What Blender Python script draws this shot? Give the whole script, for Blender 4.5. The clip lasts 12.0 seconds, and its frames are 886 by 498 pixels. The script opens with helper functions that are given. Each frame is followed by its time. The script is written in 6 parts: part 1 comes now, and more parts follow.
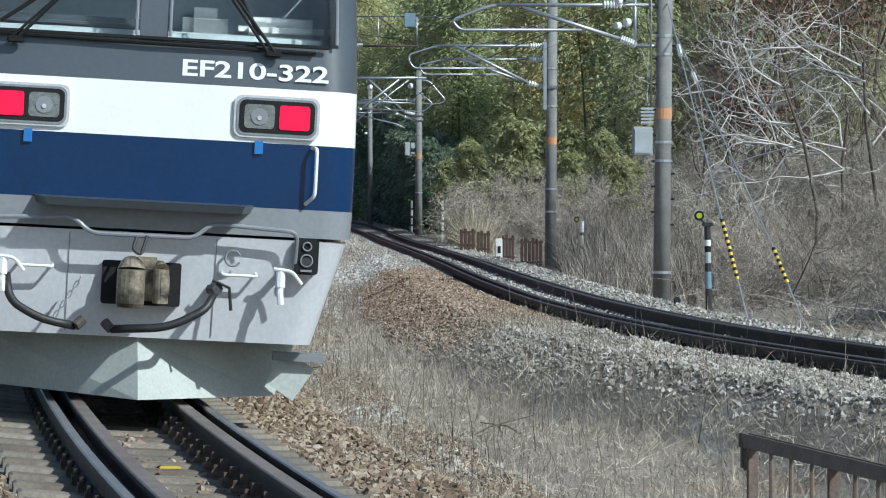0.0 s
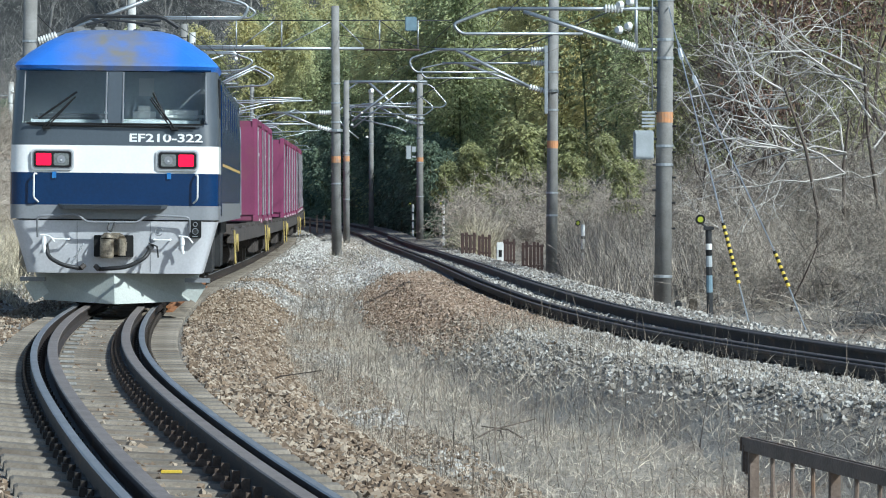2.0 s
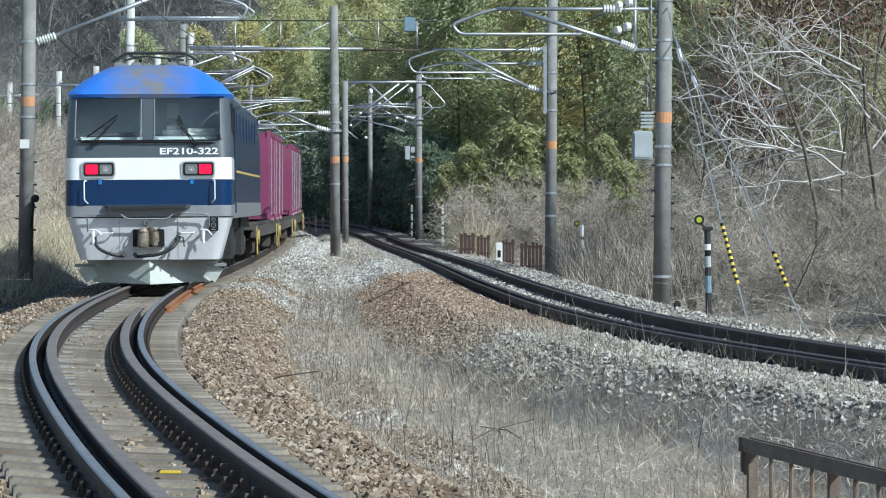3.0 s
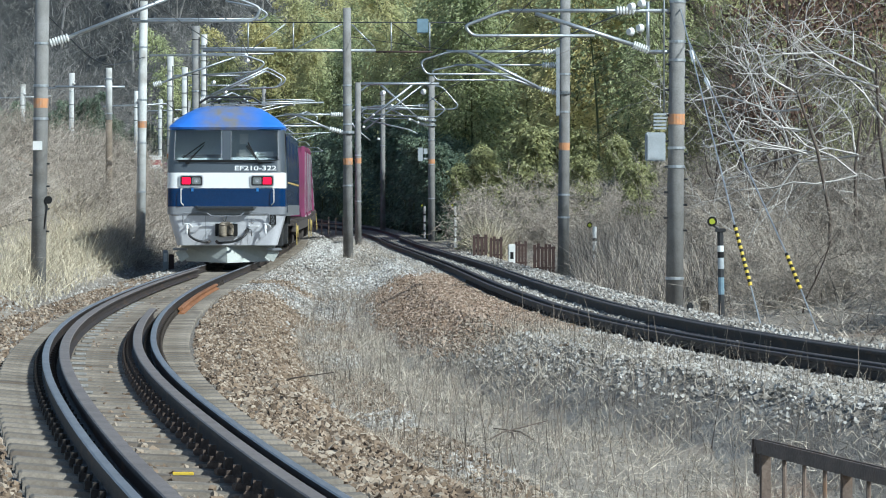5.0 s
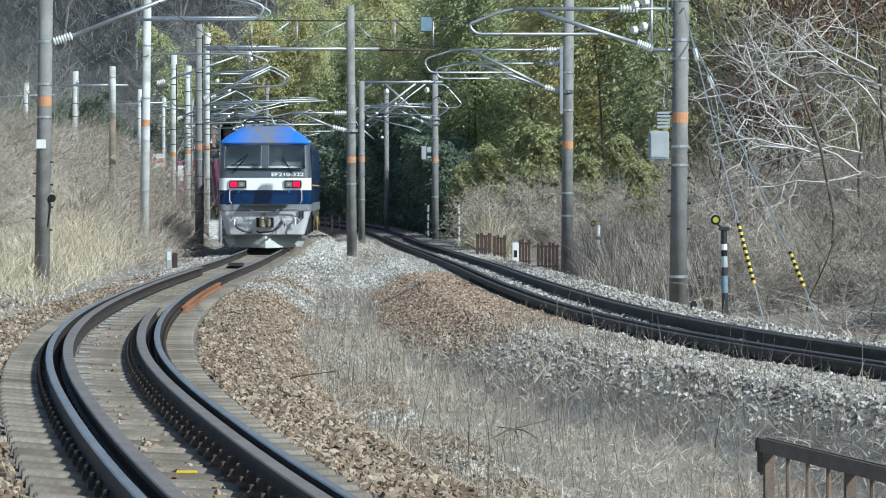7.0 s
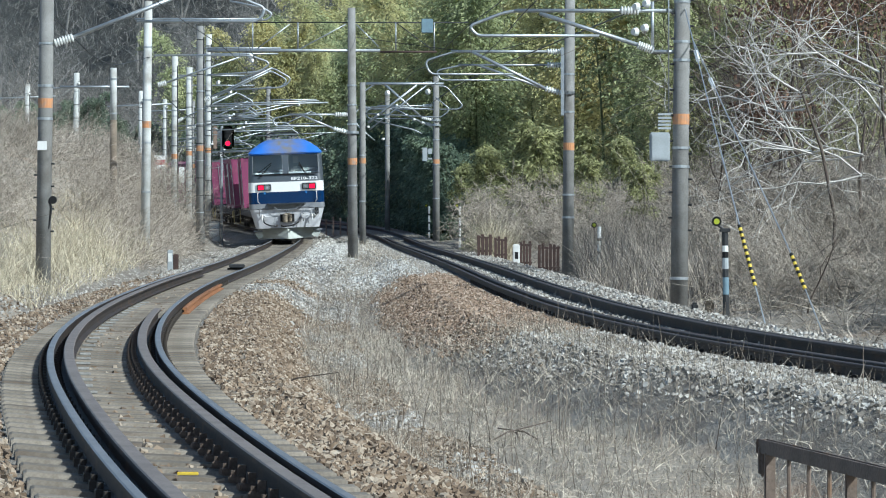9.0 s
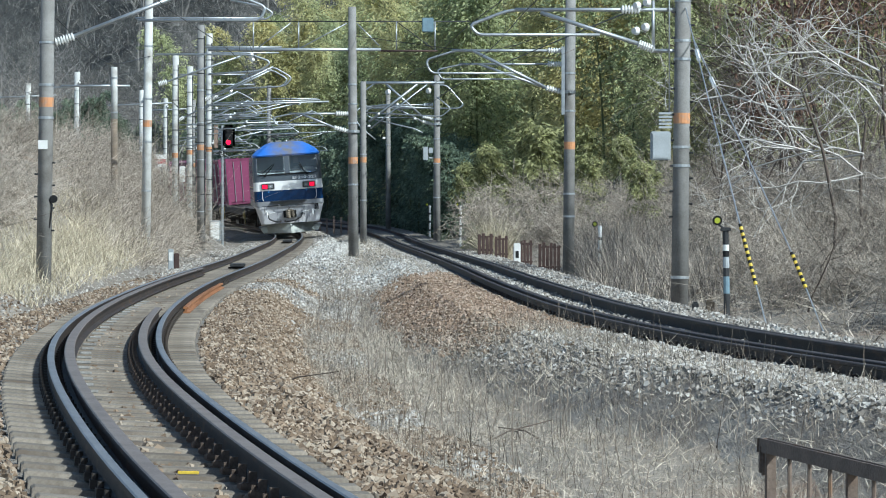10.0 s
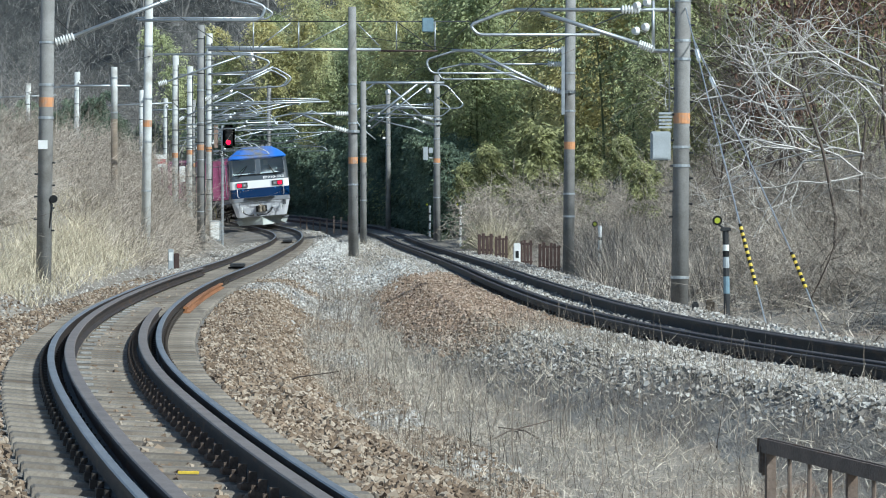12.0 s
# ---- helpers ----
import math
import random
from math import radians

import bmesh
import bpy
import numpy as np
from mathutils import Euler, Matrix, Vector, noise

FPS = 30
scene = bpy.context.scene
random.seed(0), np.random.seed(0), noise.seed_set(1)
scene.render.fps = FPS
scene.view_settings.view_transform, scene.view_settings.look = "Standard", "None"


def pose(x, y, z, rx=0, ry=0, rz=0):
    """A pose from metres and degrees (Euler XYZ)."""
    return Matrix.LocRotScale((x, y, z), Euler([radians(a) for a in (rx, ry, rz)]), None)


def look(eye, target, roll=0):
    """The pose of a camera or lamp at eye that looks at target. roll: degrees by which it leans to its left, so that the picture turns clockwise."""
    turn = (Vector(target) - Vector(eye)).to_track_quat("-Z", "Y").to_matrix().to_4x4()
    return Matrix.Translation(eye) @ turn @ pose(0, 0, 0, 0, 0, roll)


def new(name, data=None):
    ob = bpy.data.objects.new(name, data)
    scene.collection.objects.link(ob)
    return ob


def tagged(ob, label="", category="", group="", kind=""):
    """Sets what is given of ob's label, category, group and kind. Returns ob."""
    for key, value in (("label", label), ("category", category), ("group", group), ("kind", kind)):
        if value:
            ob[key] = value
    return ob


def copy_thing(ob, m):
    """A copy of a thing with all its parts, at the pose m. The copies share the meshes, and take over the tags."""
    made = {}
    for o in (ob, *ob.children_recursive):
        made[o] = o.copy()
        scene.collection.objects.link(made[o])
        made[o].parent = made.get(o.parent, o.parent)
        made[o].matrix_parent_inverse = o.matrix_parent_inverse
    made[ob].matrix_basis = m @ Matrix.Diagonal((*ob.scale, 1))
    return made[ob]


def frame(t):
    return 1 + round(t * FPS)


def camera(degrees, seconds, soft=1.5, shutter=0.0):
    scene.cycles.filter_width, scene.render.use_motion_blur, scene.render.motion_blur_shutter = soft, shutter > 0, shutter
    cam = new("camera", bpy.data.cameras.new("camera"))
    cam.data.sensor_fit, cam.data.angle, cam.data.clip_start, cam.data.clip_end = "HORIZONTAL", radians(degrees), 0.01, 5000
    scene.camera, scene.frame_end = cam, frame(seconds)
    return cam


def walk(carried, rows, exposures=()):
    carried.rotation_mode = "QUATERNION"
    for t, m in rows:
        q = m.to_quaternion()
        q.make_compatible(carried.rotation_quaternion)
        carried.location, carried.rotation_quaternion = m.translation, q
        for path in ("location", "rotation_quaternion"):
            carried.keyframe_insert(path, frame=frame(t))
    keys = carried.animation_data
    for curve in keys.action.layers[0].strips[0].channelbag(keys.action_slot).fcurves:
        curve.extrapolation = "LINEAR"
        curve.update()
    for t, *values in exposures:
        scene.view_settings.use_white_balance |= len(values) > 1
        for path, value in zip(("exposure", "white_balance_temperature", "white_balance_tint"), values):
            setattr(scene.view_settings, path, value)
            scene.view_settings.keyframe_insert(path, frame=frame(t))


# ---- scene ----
cam = camera(13.97, 12.0, soft=1.05)
EYE = (0.0, 0.0, 1.6)
# small drift of the camera: seconds, degrees to the right, degrees down
DRIFT = [(0.0, 0.286, -0.076), (0.5, 0.271, -0.044), (1.0, 0.268, -0.030), (1.5, 0.268, -0.029), (2.0, 0.268, -0.016),
         (2.5, 0.344, 0.047), (3.0, 0.286, -0.010), (3.2, 0.270, 0.000), (4.0, 0.170, 0.030), (4.8, 0.090, 0.115),
         (5.0, 0.083, 0.015), (5.5, 0.069, 0.012), (6.0, 0.054, 0.040), (6.5, 0.040, 0.014), (7.0, 0.027, -0.010),
         (7.2, 0.024, -0.006), (8.0, 0.016, 0.010), (8.8, 0.012, 0.014), (9.0, 0.011, 0.015), (9.5, 0.003, 0.013),
         (10.0, 0.0, 0.0), (10.5, 0.001, 0.0), (11.0, 0.0, 0.0), (11.5, 0.0, -0.012), (12.0, 0.0, 0.0)]
walk(cam, [(t, pose(*EYE, 90 - 0.815 + d, 0, -r)) for t, r, d in DRIFT], exposures=[(0.0, 0.08, 5750, 0), (0.6, 0.2, 5750, 0), (1.5, 0.26, 5750, 0), (12.0, 0.26, 5750, 0)])

# ---- light ----
SUN_DIR = Vector((0.62, -0.52, 0.62)).normalized()
world = bpy.data.worlds.new("sky")
scene.world = world
world.use_nodes = True
wn = world.node_tree
sky = wn.nodes.new("ShaderNodeTexSky")
sky.sky_type, sky.sun_disc = "NISHITA", False
sky.sun_elevation = math.asin(SUN_DIR.z)
sky.sun_rotation = math.atan2(SUN_DIR.x, SUN_DIR.y)
wn.links.new(sky.outputs[0], wn.nodes["Background"].inputs[0])
wn.nodes["Background"].inputs[1].default_value = 0.10
sun = new("sun", bpy.data.lights.new("sun", "SUN"))
sun.data.energy, sun.data.angle, sun.data.color = 4.3, radians(0.5), (1.0, 0.97, 0.92)
sun.matrix_world = look(SUN_DIR * 50, (0, 0, 0))


# ---- materials ----
def material(name, colour, other=None, rough=0.8, metal=0.0, scale=6.0, fine=60.0, bump=0.2, island=0.0, per_object=0.0, spec=0.5, depth=0.01):
    """A surface that varies between two colours at two scales, with fine relief; island or per_object: how far pieces differ in brightness."""
    m = bpy.data.materials.new(name)
    m.use_nodes = True
    nt, b = m.node_tree, m.node_tree.nodes["Principled BSDF"]
    b.inputs["Roughness"].default_value, b.inputs["Metallic"].default_value = rough, metal
    b.inputs["Specular IOR Level"].default_value = spec
    other = other or tuple(c * 0.7 for c in colour)
    tc = nt.nodes.new("ShaderNodeNewGeometry") if island else nt.nodes.new("ShaderNodeTexCoord")
    where = tc.outputs["Position"] if island else tc.outputs["Object"]
    n1, n2 = nt.nodes.new("ShaderNodeTexNoise"), nt.nodes.new("ShaderNodeTexNoise")
    n1.inputs["Scale"].default_value, n1.inputs["Detail"].default_value = scale, 4
    n2.inputs["Scale"].default_value, n2.inputs["Detail"].default_value = fine, 3
    for n in (n1, n2):
        nt.links.new(where, n.inputs["Vector"])
    add = nt.nodes.new("ShaderNodeMath")
    add.operation = "ADD"
    nt.links.new(n1.outputs[0], add.inputs[0])
    nt.links.new(n2.outputs[0], add.inputs[1])
    ramp = nt.nodes.new("ShaderNodeMapRange")
    ramp.inputs[1].default_value, ramp.inputs[2].default_value = 0.75, 1.25
    nt.links.new(add.outputs[0], ramp.inputs[0])
    mix = nt.nodes.new("ShaderNodeMix")
    mix.data_type = "RGBA"
    mix.inputs[6].default_value, mix.inputs[7].default_value = (*other, 1), (*colour, 1)
    nt.links.new(ramp.outputs[0], mix.inputs[0])
    out = mix.outputs[2]
    vary = island or per_object
    if vary:
        src = tc.outputs["Random Per Island"] if island else nt.nodes.new("ShaderNodeObjectInfo").outputs["Random"]
        hsv, mr = nt.nodes.new("ShaderNodeHueSaturation"), nt.nodes.new("ShaderNodeMapRange")
        mr.inputs[3].default_value, mr.inputs[4].default_value = 1 - vary, 1 + vary
        nt.links.new(src, mr.inputs[0])
        nt.links.new(mr.outputs[0], hsv.inputs["Value"])
        nt.links.new(out, hsv.inputs["Color"])
        out = hsv.outputs[0]
    nt.links.new(out, b.inputs["Base Color"])
    if bump:
        bp = nt.nodes.new("ShaderNodeBump")
        bp.inputs["Strength"].default_value, bp.inputs["Distance"].default_value = bump, depth
        nt.links.new(n2.outputs[0], bp.inputs["Height"])
        nt.links.new(bp.outputs[0], b.inputs["Normal"])
    return m


def patches(m, colour, scale, low, high, seed=0.0):
    """Lays irregular patches of one more colour over a material."""
    nt, b = m.node_tree, m.node_tree.nodes["Principled BSDF"]
    old = b.inputs["Base Color"].links[0].from_socket
    g, mp, n = nt.nodes.new("ShaderNodeNewGeometry"), nt.nodes.new("ShaderNodeMapping"), nt.nodes.new("ShaderNodeTexNoise")
    mp.inputs["Location"].default_value = (seed, seed, seed)
    n.inputs["Scale"].default_value, n.inputs["Detail"].default_value = scale, 5
    nt.links.new(g.outputs["Position"], mp.inputs[0])
    nt.links.new(mp.outputs[0], n.inputs["Vector"])
    mr, mix = nt.nodes.new("ShaderNodeMapRange"), nt.nodes.new("ShaderNodeMix")
    mr.inputs[1].default_value, mr.inputs[2].default_value = low, high
    mix.data_type = "RGBA"
    mix.inputs[7].default_value = (*colour, 1)
    nt.links.new(n.outputs[0], mr.inputs[0])
    nt.links.new(mr.outputs[0], mix.inputs[0])
    nt.links.new(old, mix.inputs[6])
    nt.links.new(mix.outputs[2], b.inputs["Base Color"])
    return m


def glow(name, colour, strength):
    m = material(name, colour, rough=0.3, bump=0)
    b = m.node_tree.nodes["Principled BSDF"]
    b.inputs["Emission Color"].default_value, b.inputs["Emission Strength"].default_value = (*colour, 1), strength
    return m


def clear_glass(name, tint=(0.8, 0.85, 0.85), rough=0.02):
    m = bpy.data.materials.new(name)
    m.use_nodes = True
    nt = m.node_tree
    b = nt.nodes["Principled BSDF"]
    b.inputs["Base Color"].default_value = (*tint, 1)
    b.inputs["Roughness"].default_value, b.inputs["Transmission Weight"].default_value, b.inputs["IOR"].default_value = rough, 1, 1.45
    return m


def stones(name, dark, mid, pale):
    """Crushed stone: every piece takes its own tone."""
    m = material(name, mid, dark, 0.9, island=0.25, scale=1.5, fine=40, bump=0.3)
    nt, b = m.node_tree, m.node_tree.nodes["Principled BSDF"]
    old = b.inputs["Base Color"].links[0].from_socket
    g, ramp, mix = nt.nodes.new("ShaderNodeNewGeometry"), nt.nodes.new("ShaderNodeValToRGB"), nt.nodes.new("ShaderNodeMix")
    el = ramp.color_ramp.elements
    el[0].color, el[1].color = (*dark, 1), (*pale, 1)
    el.new(0.5).color = (*mid, 1)
    mix.data_type, mix.inputs[0].default_value = "RGBA", 0.7
    nt.links.new(g.outputs["Random Per Island"], ramp.inputs[0])
    nt.links.new(old, mix.inputs[6])
    nt.links.new(ramp.outputs[0], mix.inputs[7])
    nt.links.new(mix.outputs[2], b.inputs["Base Color"])
    return m


def leafy(m, share):
    """Lets part of the light through a leaf."""
    nt, b = m.node_tree, m.node_tree.nodes["Principled BSDF"]
    tr, mix = nt.nodes.new("ShaderNodeBsdfTranslucent"), nt.nodes.new("ShaderNodeMixShader")
    nt.links.new(b.inputs["Base Color"].links[0].from_socket, tr.inputs[0])
    mix.inputs[0].default_value = share
    nt.links.new(b.outputs[0], mix.inputs[1])
    nt.links.new(tr.outputs[0], mix.inputs[2])
    nt.links.new(mix.outputs[0], nt.nodes["Material Output"].inputs[0])
    return m


M_SOIL = patches(material("dry_soil_and_litter", (0.36, 0.315, 0.255), (0.2, 0.17, 0.135), 0.95, scale=1.5, fine=25, bump=0.8, depth=0.04), (0.26, 0.17, 0.11), 0.35, 0.58, 0.72)
M_BALLAST_BED = patches(material("ballast_bed", (0.31, 0.275, 0.23), (0.17, 0.14, 0.112), 0.95, scale=3, fine=45, bump=1.0, depth=0.05), (0.32, 0.31, 0.29), 0.25, 0.52, 0.75)
M_STONE_BROWN = stones("brown_ballast_stone", (0.1, 0.068, 0.045), (0.25, 0.18, 0.12), (0.5, 0.43, 0.34))
M_STONE_GREY = stones("grey_ballast_stone", (0.17, 0.15, 0.125), (0.37, 0.34, 0.3), (0.62, 0.6, 0.56))
M_RAIL_SIDE = patches(material("rusty_rail_steel", (0.045, 0.032, 0.026), (0.025, 0.02, 0.018), 0.7, scale=3, fine=50, bump=0.3), (0.1, 0.055, 0.03), 2.0, 0.55, 0.75)
M_RAIL_HEAD = material("polished_rail_head", (0.36, 0.355, 0.36), (0.25, 0.245, 0.245), 0.5, 0.7, scale=2, fine=40, bump=0.05)
M_GUARD_TOP = material("dull_guard_rail_top", (0.26, 0.22, 0.195), (0.17, 0.14, 0.122), 0.6, 0.3, scale=3, fine=40, bump=0.15)
M_RUST = material("orange_rust", (0.34, 0.15, 0.06), (0.2, 0.085, 0.035), 0.85, scale=5, fine=50)
M_RUST_DULL = material("dull_rusty_iron", (0.16, 0.115, 0.085), (0.08, 0.058, 0.045), 0.85, scale=12, fine=60)
M_SLEEPER = patches(material("weathered_concrete_sleeper", (0.25, 0.218, 0.178), (0.16, 0.135, 0.105), 0.92, scale=5, fine=60, bump=0.4, per_object=0.25), (0.1, 0.075, 0.055), 1.2, 0.55, 0.75)
M_CLIP = material("rusty_rail_fastening", (0.05, 0.04, 0.032), (0.03, 0.022, 0.017), 0.8, scale=20, fine=80)
M_CONCRETE = patches(material("weathered_pole_concrete", (0.29, 0.286, 0.275), (0.18, 0.175, 0.165), 0.9, scale=2.5, fine=50, bump=0.3), (0.12, 0.1, 0.08), 0.8, 0.56, 0.8)
M_CONCRETE_WHITE = patches(material("pale_pole_concrete", (0.62, 0.63, 0.61), (0.44, 0.44, 0.42), 0.85, scale=2.5, fine=50), (0.26, 0.24, 0.21), 1.4, 0.52, 0.72)
M_WOODPOLE = material("grey_wooden_pole", (0.25, 0.2, 0.15), (0.14, 0.11, 0.08), 0.9, scale=4, fine=40)
M_GALV = material("galvanised_steel", (0.52, 0.55, 0.57), (0.36, 0.38, 0.4), 0.45, 0.7, scale=6, fine=60, bump=0.1)
M_DARK = material("dark_steel", (0.06, 0.062, 0.065), (0.035, 0.035, 0.037), 0.55, 0.4, scale=8, fine=60)
M_ORANGE = patches(material("faded_orange_band", (0.6, 0.3, 0.14), (0.48, 0.22, 0.1), 0.7, scale=6, fine=40), (0.34, 0.25, 0.19), 6.0, 0.5, 0.7)
M_PORCELAIN = material("white_porcelain", (0.82, 0.82, 0.8), (0.7, 0.7, 0.68), 0.25, scale=10, fine=60, bump=0.05)
M_WHITE = material("white_paint", (0.8, 0.8, 0.78), (0.7, 0.7, 0.67), 0.55, scale=4, fine=40, bump=0.08)
M_BLACK = material("black_paint", (0.011, 0.011, 0.012), (0.017, 0.017, 0.017), 0.6, scale=8, fine=50, spec=0.25)
M_YELLOW = material("yellow_paint", (0.75, 0.55, 0.06), (0.6, 0.43, 0.05), 0.6, scale=6, fine=50)
M_GREYBOX = material("pale_grey_box_paint", (0.42, 0.455, 0.475), (0.33, 0.355, 0.37), 0.6, scale=4, fine=50)
M_BLUEGREY = material("blue_grey_paint", (0.2, 0.3, 0.36), (0.14, 0.21, 0.26), 0.6, scale=6, fine=40)
M_FENCE = patches(material("brown_fence_paint", (0.2, 0.15, 0.118), (0.12, 0.088, 0.068), 0.65, scale=6, fine=70, bump=0.3), (0.2, 0.12, 0.07), 5.0, 0.58, 0.72)
M_GRASS = material("dry_straw_grass", (0.52, 0.46, 0.375), (0.3, 0.258, 0.205), 0.9, island=0.45, scale=0.7, fine=6, bump=0)
M_GRASS_GOLD = material("golden_dry_grass", (0.62, 0.55, 0.405), (0.36, 0.31, 0.22), 0.9, island=0.4, scale=0.7, fine=6, bump=0)
M_WEED = material("dark_dry_weed_stalk", (0.25, 0.205, 0.165), (0.13, 0.105, 0.08), 0.9, island=0.4, scale=1, fine=6, bump=0)
M_TWIG = material("grey_brown_twigs", (0.52, 0.455, 0.38), (0.22, 0.185, 0.148), 0.9, island=0.5, scale=0.5, fine=5, bump=0)
M_TWIG_DARK = material("dark_grey_twigs", (0.22, 0.195, 0.175), (0.1, 0.088, 0.078), 0.9, island=0.5, scale=0.3, fine=5, bump=0)
M_BARK = material("pale_bark", (0.7, 0.67, 0.62), (0.42, 0.39, 0.36), 0.9, scale=3, fine=30)
M_BARK_GREY = material("grey_bark", (0.4, 0.37, 0.335), (0.22, 0.2, 0.18), 0.9, scale=3, fine=30)
M_BARK_DARK = material("dark_bark", (0.13, 0.1, 0.08), (0.07, 0.055, 0.045), 0.9, scale=3, fine=30)
M_BAMBOO = patches(material("bamboo_leaves", (0.54, 0.565, 0.31), (0.28, 0.33, 0.18), 0.75, island=0.35, scale=0.45, fine=3, bump=0, spec=0.3), (0.62, 0.56, 0.28), 0.1, 0.5, 0.68)
M_BAMBOO_PALE = material("pale_young_leaves", (0.45, 0.45, 0.22), (0.24, 0.25, 0.12), 0.75, island=0.5, scale=0.3, fine=3, bump=0, spec=0.3)
# darker than the bamboo: deep shade under the woods is put into this colour
M_SHADED_LEAF = material("shade_darkened_leaves", (0.25, 0.31, 0.215), (0.14, 0.19, 0.14), 0.7, island=0.4, scale=0.5, fine=3, bump=0, spec=0.3)
M_CULM = material("bamboo_culm", (0.16, 0.18, 0.07), (0.1, 0.11, 0.05), 0.6, scale=2, fine=20)
M_LEAF_BROWN = material("withered_brown_leaves", (0.22, 0.13, 0.09), (0.11, 0.065, 0.046), 0.9, island=0.5, scale=0.5, fine=4, bump=0)
M_FAR_TWIG = material("far_grey_twigs", (0.31, 0.295, 0.275), (0.15, 0.145, 0.135), 0.9, island=0.4, scale=0.08, fine=2, bump=0)
M_STONE_RUST = stones("rusty_ballast_stone", (0.14, 0.09, 0.06), (0.3, 0.21, 0.145), (0.46, 0.37, 0.29))
M_STONE_PALE = stones("pale_ballast_stone", (0.26, 0.24, 0.215), (0.5, 0.48, 0.44), (0.74, 0.73, 0.7))
M_POST_RUST = material("weathered_rusty_post", (0.33, 0.25, 0.2), (0.2, 0.14, 0.11), 0.85, scale=6, fine=50)


def tint_by_plant(m, colour, low, high):
    """Some plants of a kind lean towards another colour."""
    nt, b = m.node_tree, m.node_tree.nodes["Principled BSDF"]
    old = b.inputs["Base Color"].links[0].from_socket
    info, mr, mix = nt.nodes.new("ShaderNodeObjectInfo"), nt.nodes.new("ShaderNodeMapRange"), nt.nodes.new("ShaderNodeMix")
    mr.inputs[1].default_value, mr.inputs[2].default_value, mr.inputs[4].default_value = low, high, 0.75
    mix.data_type = "RGBA"
    mix.inputs[7].default_value = (*colour, 1)
    nt.links.new(info.outputs["Random"], mr.inputs[0])
    nt.links.new(mr.outputs[0], mix.inputs[0])
    nt.links.new(old, mix.inputs[6])
    nt.links.new(mix.outputs[2], b.inputs["Base Color"])


tint_by_plant(M_BAMBOO, (0.66, 0.6, 0.3), 0.4, 1.1)
leafy(M_SHADED_LEAF, 0.5), leafy(M_BAMBOO, 0.45), leafy(M_BAMBOO_PALE, 0.45)
M_HILL = material("wooded_hillside_floor", (0.11, 0.105, 0.09), (0.055, 0.053, 0.045), 0.95, scale=0.2, fine=2, bump=0.5, depth=0.2)


# ---- building helpers ----
def from_arrays(name, verts, faces, mats, parent=None, smooth=False, index=None):
    me = bpy.data.meshes.new(name)
    me.from_pydata([tuple(v) for v in verts], [], [tuple(f) for f in faces])
    for m in mats if isinstance(mats, (list, tuple)) else [mats]:
        me.materials.append(m)
    if index is not None:
        me.polygons.foreach_set("material_index", np.asarray(index, dtype=np.int32))
    if smooth:
        me.polygons.foreach_set("use_smooth", np.ones(len(me.polygons), dtype=bool))
    me.update()
    ob = new(name, me)
    if parent is not None:
        ob.parent = parent
    return ob


def part(name, bm, mat, parent=None, label="", smooth=False):
    me = bpy.data.meshes.new(name)
    bmesh.ops.recalc_face_normals(bm, faces=bm.faces)
    bm.to_mesh(me)
    bm.free()
    me.materials.append(mat)
    if smooth:
        me.polygons.foreach_set("use_smooth", np.ones(len(me.polygons), dtype=bool))
    ob = new(name, me)
    if parent is not None:
        ob.parent = parent
    if label:
        ob["label"] = label
    return ob


def box(bm, x0, x1, y0, y1, z0, z1, bevel=0.0, m=None):
    vs = bmesh.ops.create_cube(bm, size=1.0)["verts"]
    for v in vs:
        v.co = Vector(((x0 + x1) / 2 + v.co.x * (x1 - x0), (y0 + y1) / 2 + v.co.y * (y1 - y0), (z0 + z1) / 2 + v.co.z * (z1 - z0)))
        if m is not None:
            v.co = m @ v.co
    if bevel:
        es = {e for v in vs for e in v.link_edges}
        bmesh.ops.bevel(bm, geom=list(es), offset=bevel, segments=2, affect="EDGES")
    return bm


def boxed(*a, **k):
    return box(bmesh.new(), *a, **k)


def tube(bm, pts, r, sides=8, r2=None):
    """A round bar along a line of points, tapering to r2."""
    pts = [Vector(p) for p in pts]
    rings, n = [], len(pts)
    ref = None
    for i, p in enumerate(pts):
        d = (pts[min(i + 1, n - 1)] - pts[max(i - 1, 0)]).normalized()
        if ref is None:
            ref = d.orthogonal().normalized()
        ref = (ref - d * ref.dot(d)).normalized()
        side = d.cross(ref)
        rr = r if r2 is None else r + (r2 - r) * i / (n - 1)
        rings.append([bm.verts.new(p + (ref * math.cos(a) + side * math.sin(a)) * rr) for a in (2 * math.pi * k / sides for k in range(sides))])
    for a, b in zip(rings, rings[1:]):
        for k in range(sides):
            bm.faces.new((a[k], a[(k + 1) % sides], b[(k + 1) % sides], b[k]))
    bm.faces.new(rings[0][::-1])
    bm.faces.new(rings[-1])
    return bm


def tubed(pts, r, sides=8, r2=None):
    return tube(bmesh.new(), pts, r, sides, r2)


def rounded(pts, radius, steps=5):
    """A line of points with its corners rounded."""
    pts = [Vector(p) for p in pts]
    out = [pts[0]]
    for a, b, c in zip(pts, pts[1:], pts[2:]):
        u, v = (a - b), (c - b)
        k = min(radius, u.length * 0.45, v.length * 0.45)
        p, q = b + u.normalized() * k, b + v.normalized() * k
        for i in range(steps + 1):
            s = i / steps
            out.append(p * (1 - s) ** 2 + b * 2 * s * (1 - s) + q * s * s)
    return out + [pts[-1]]


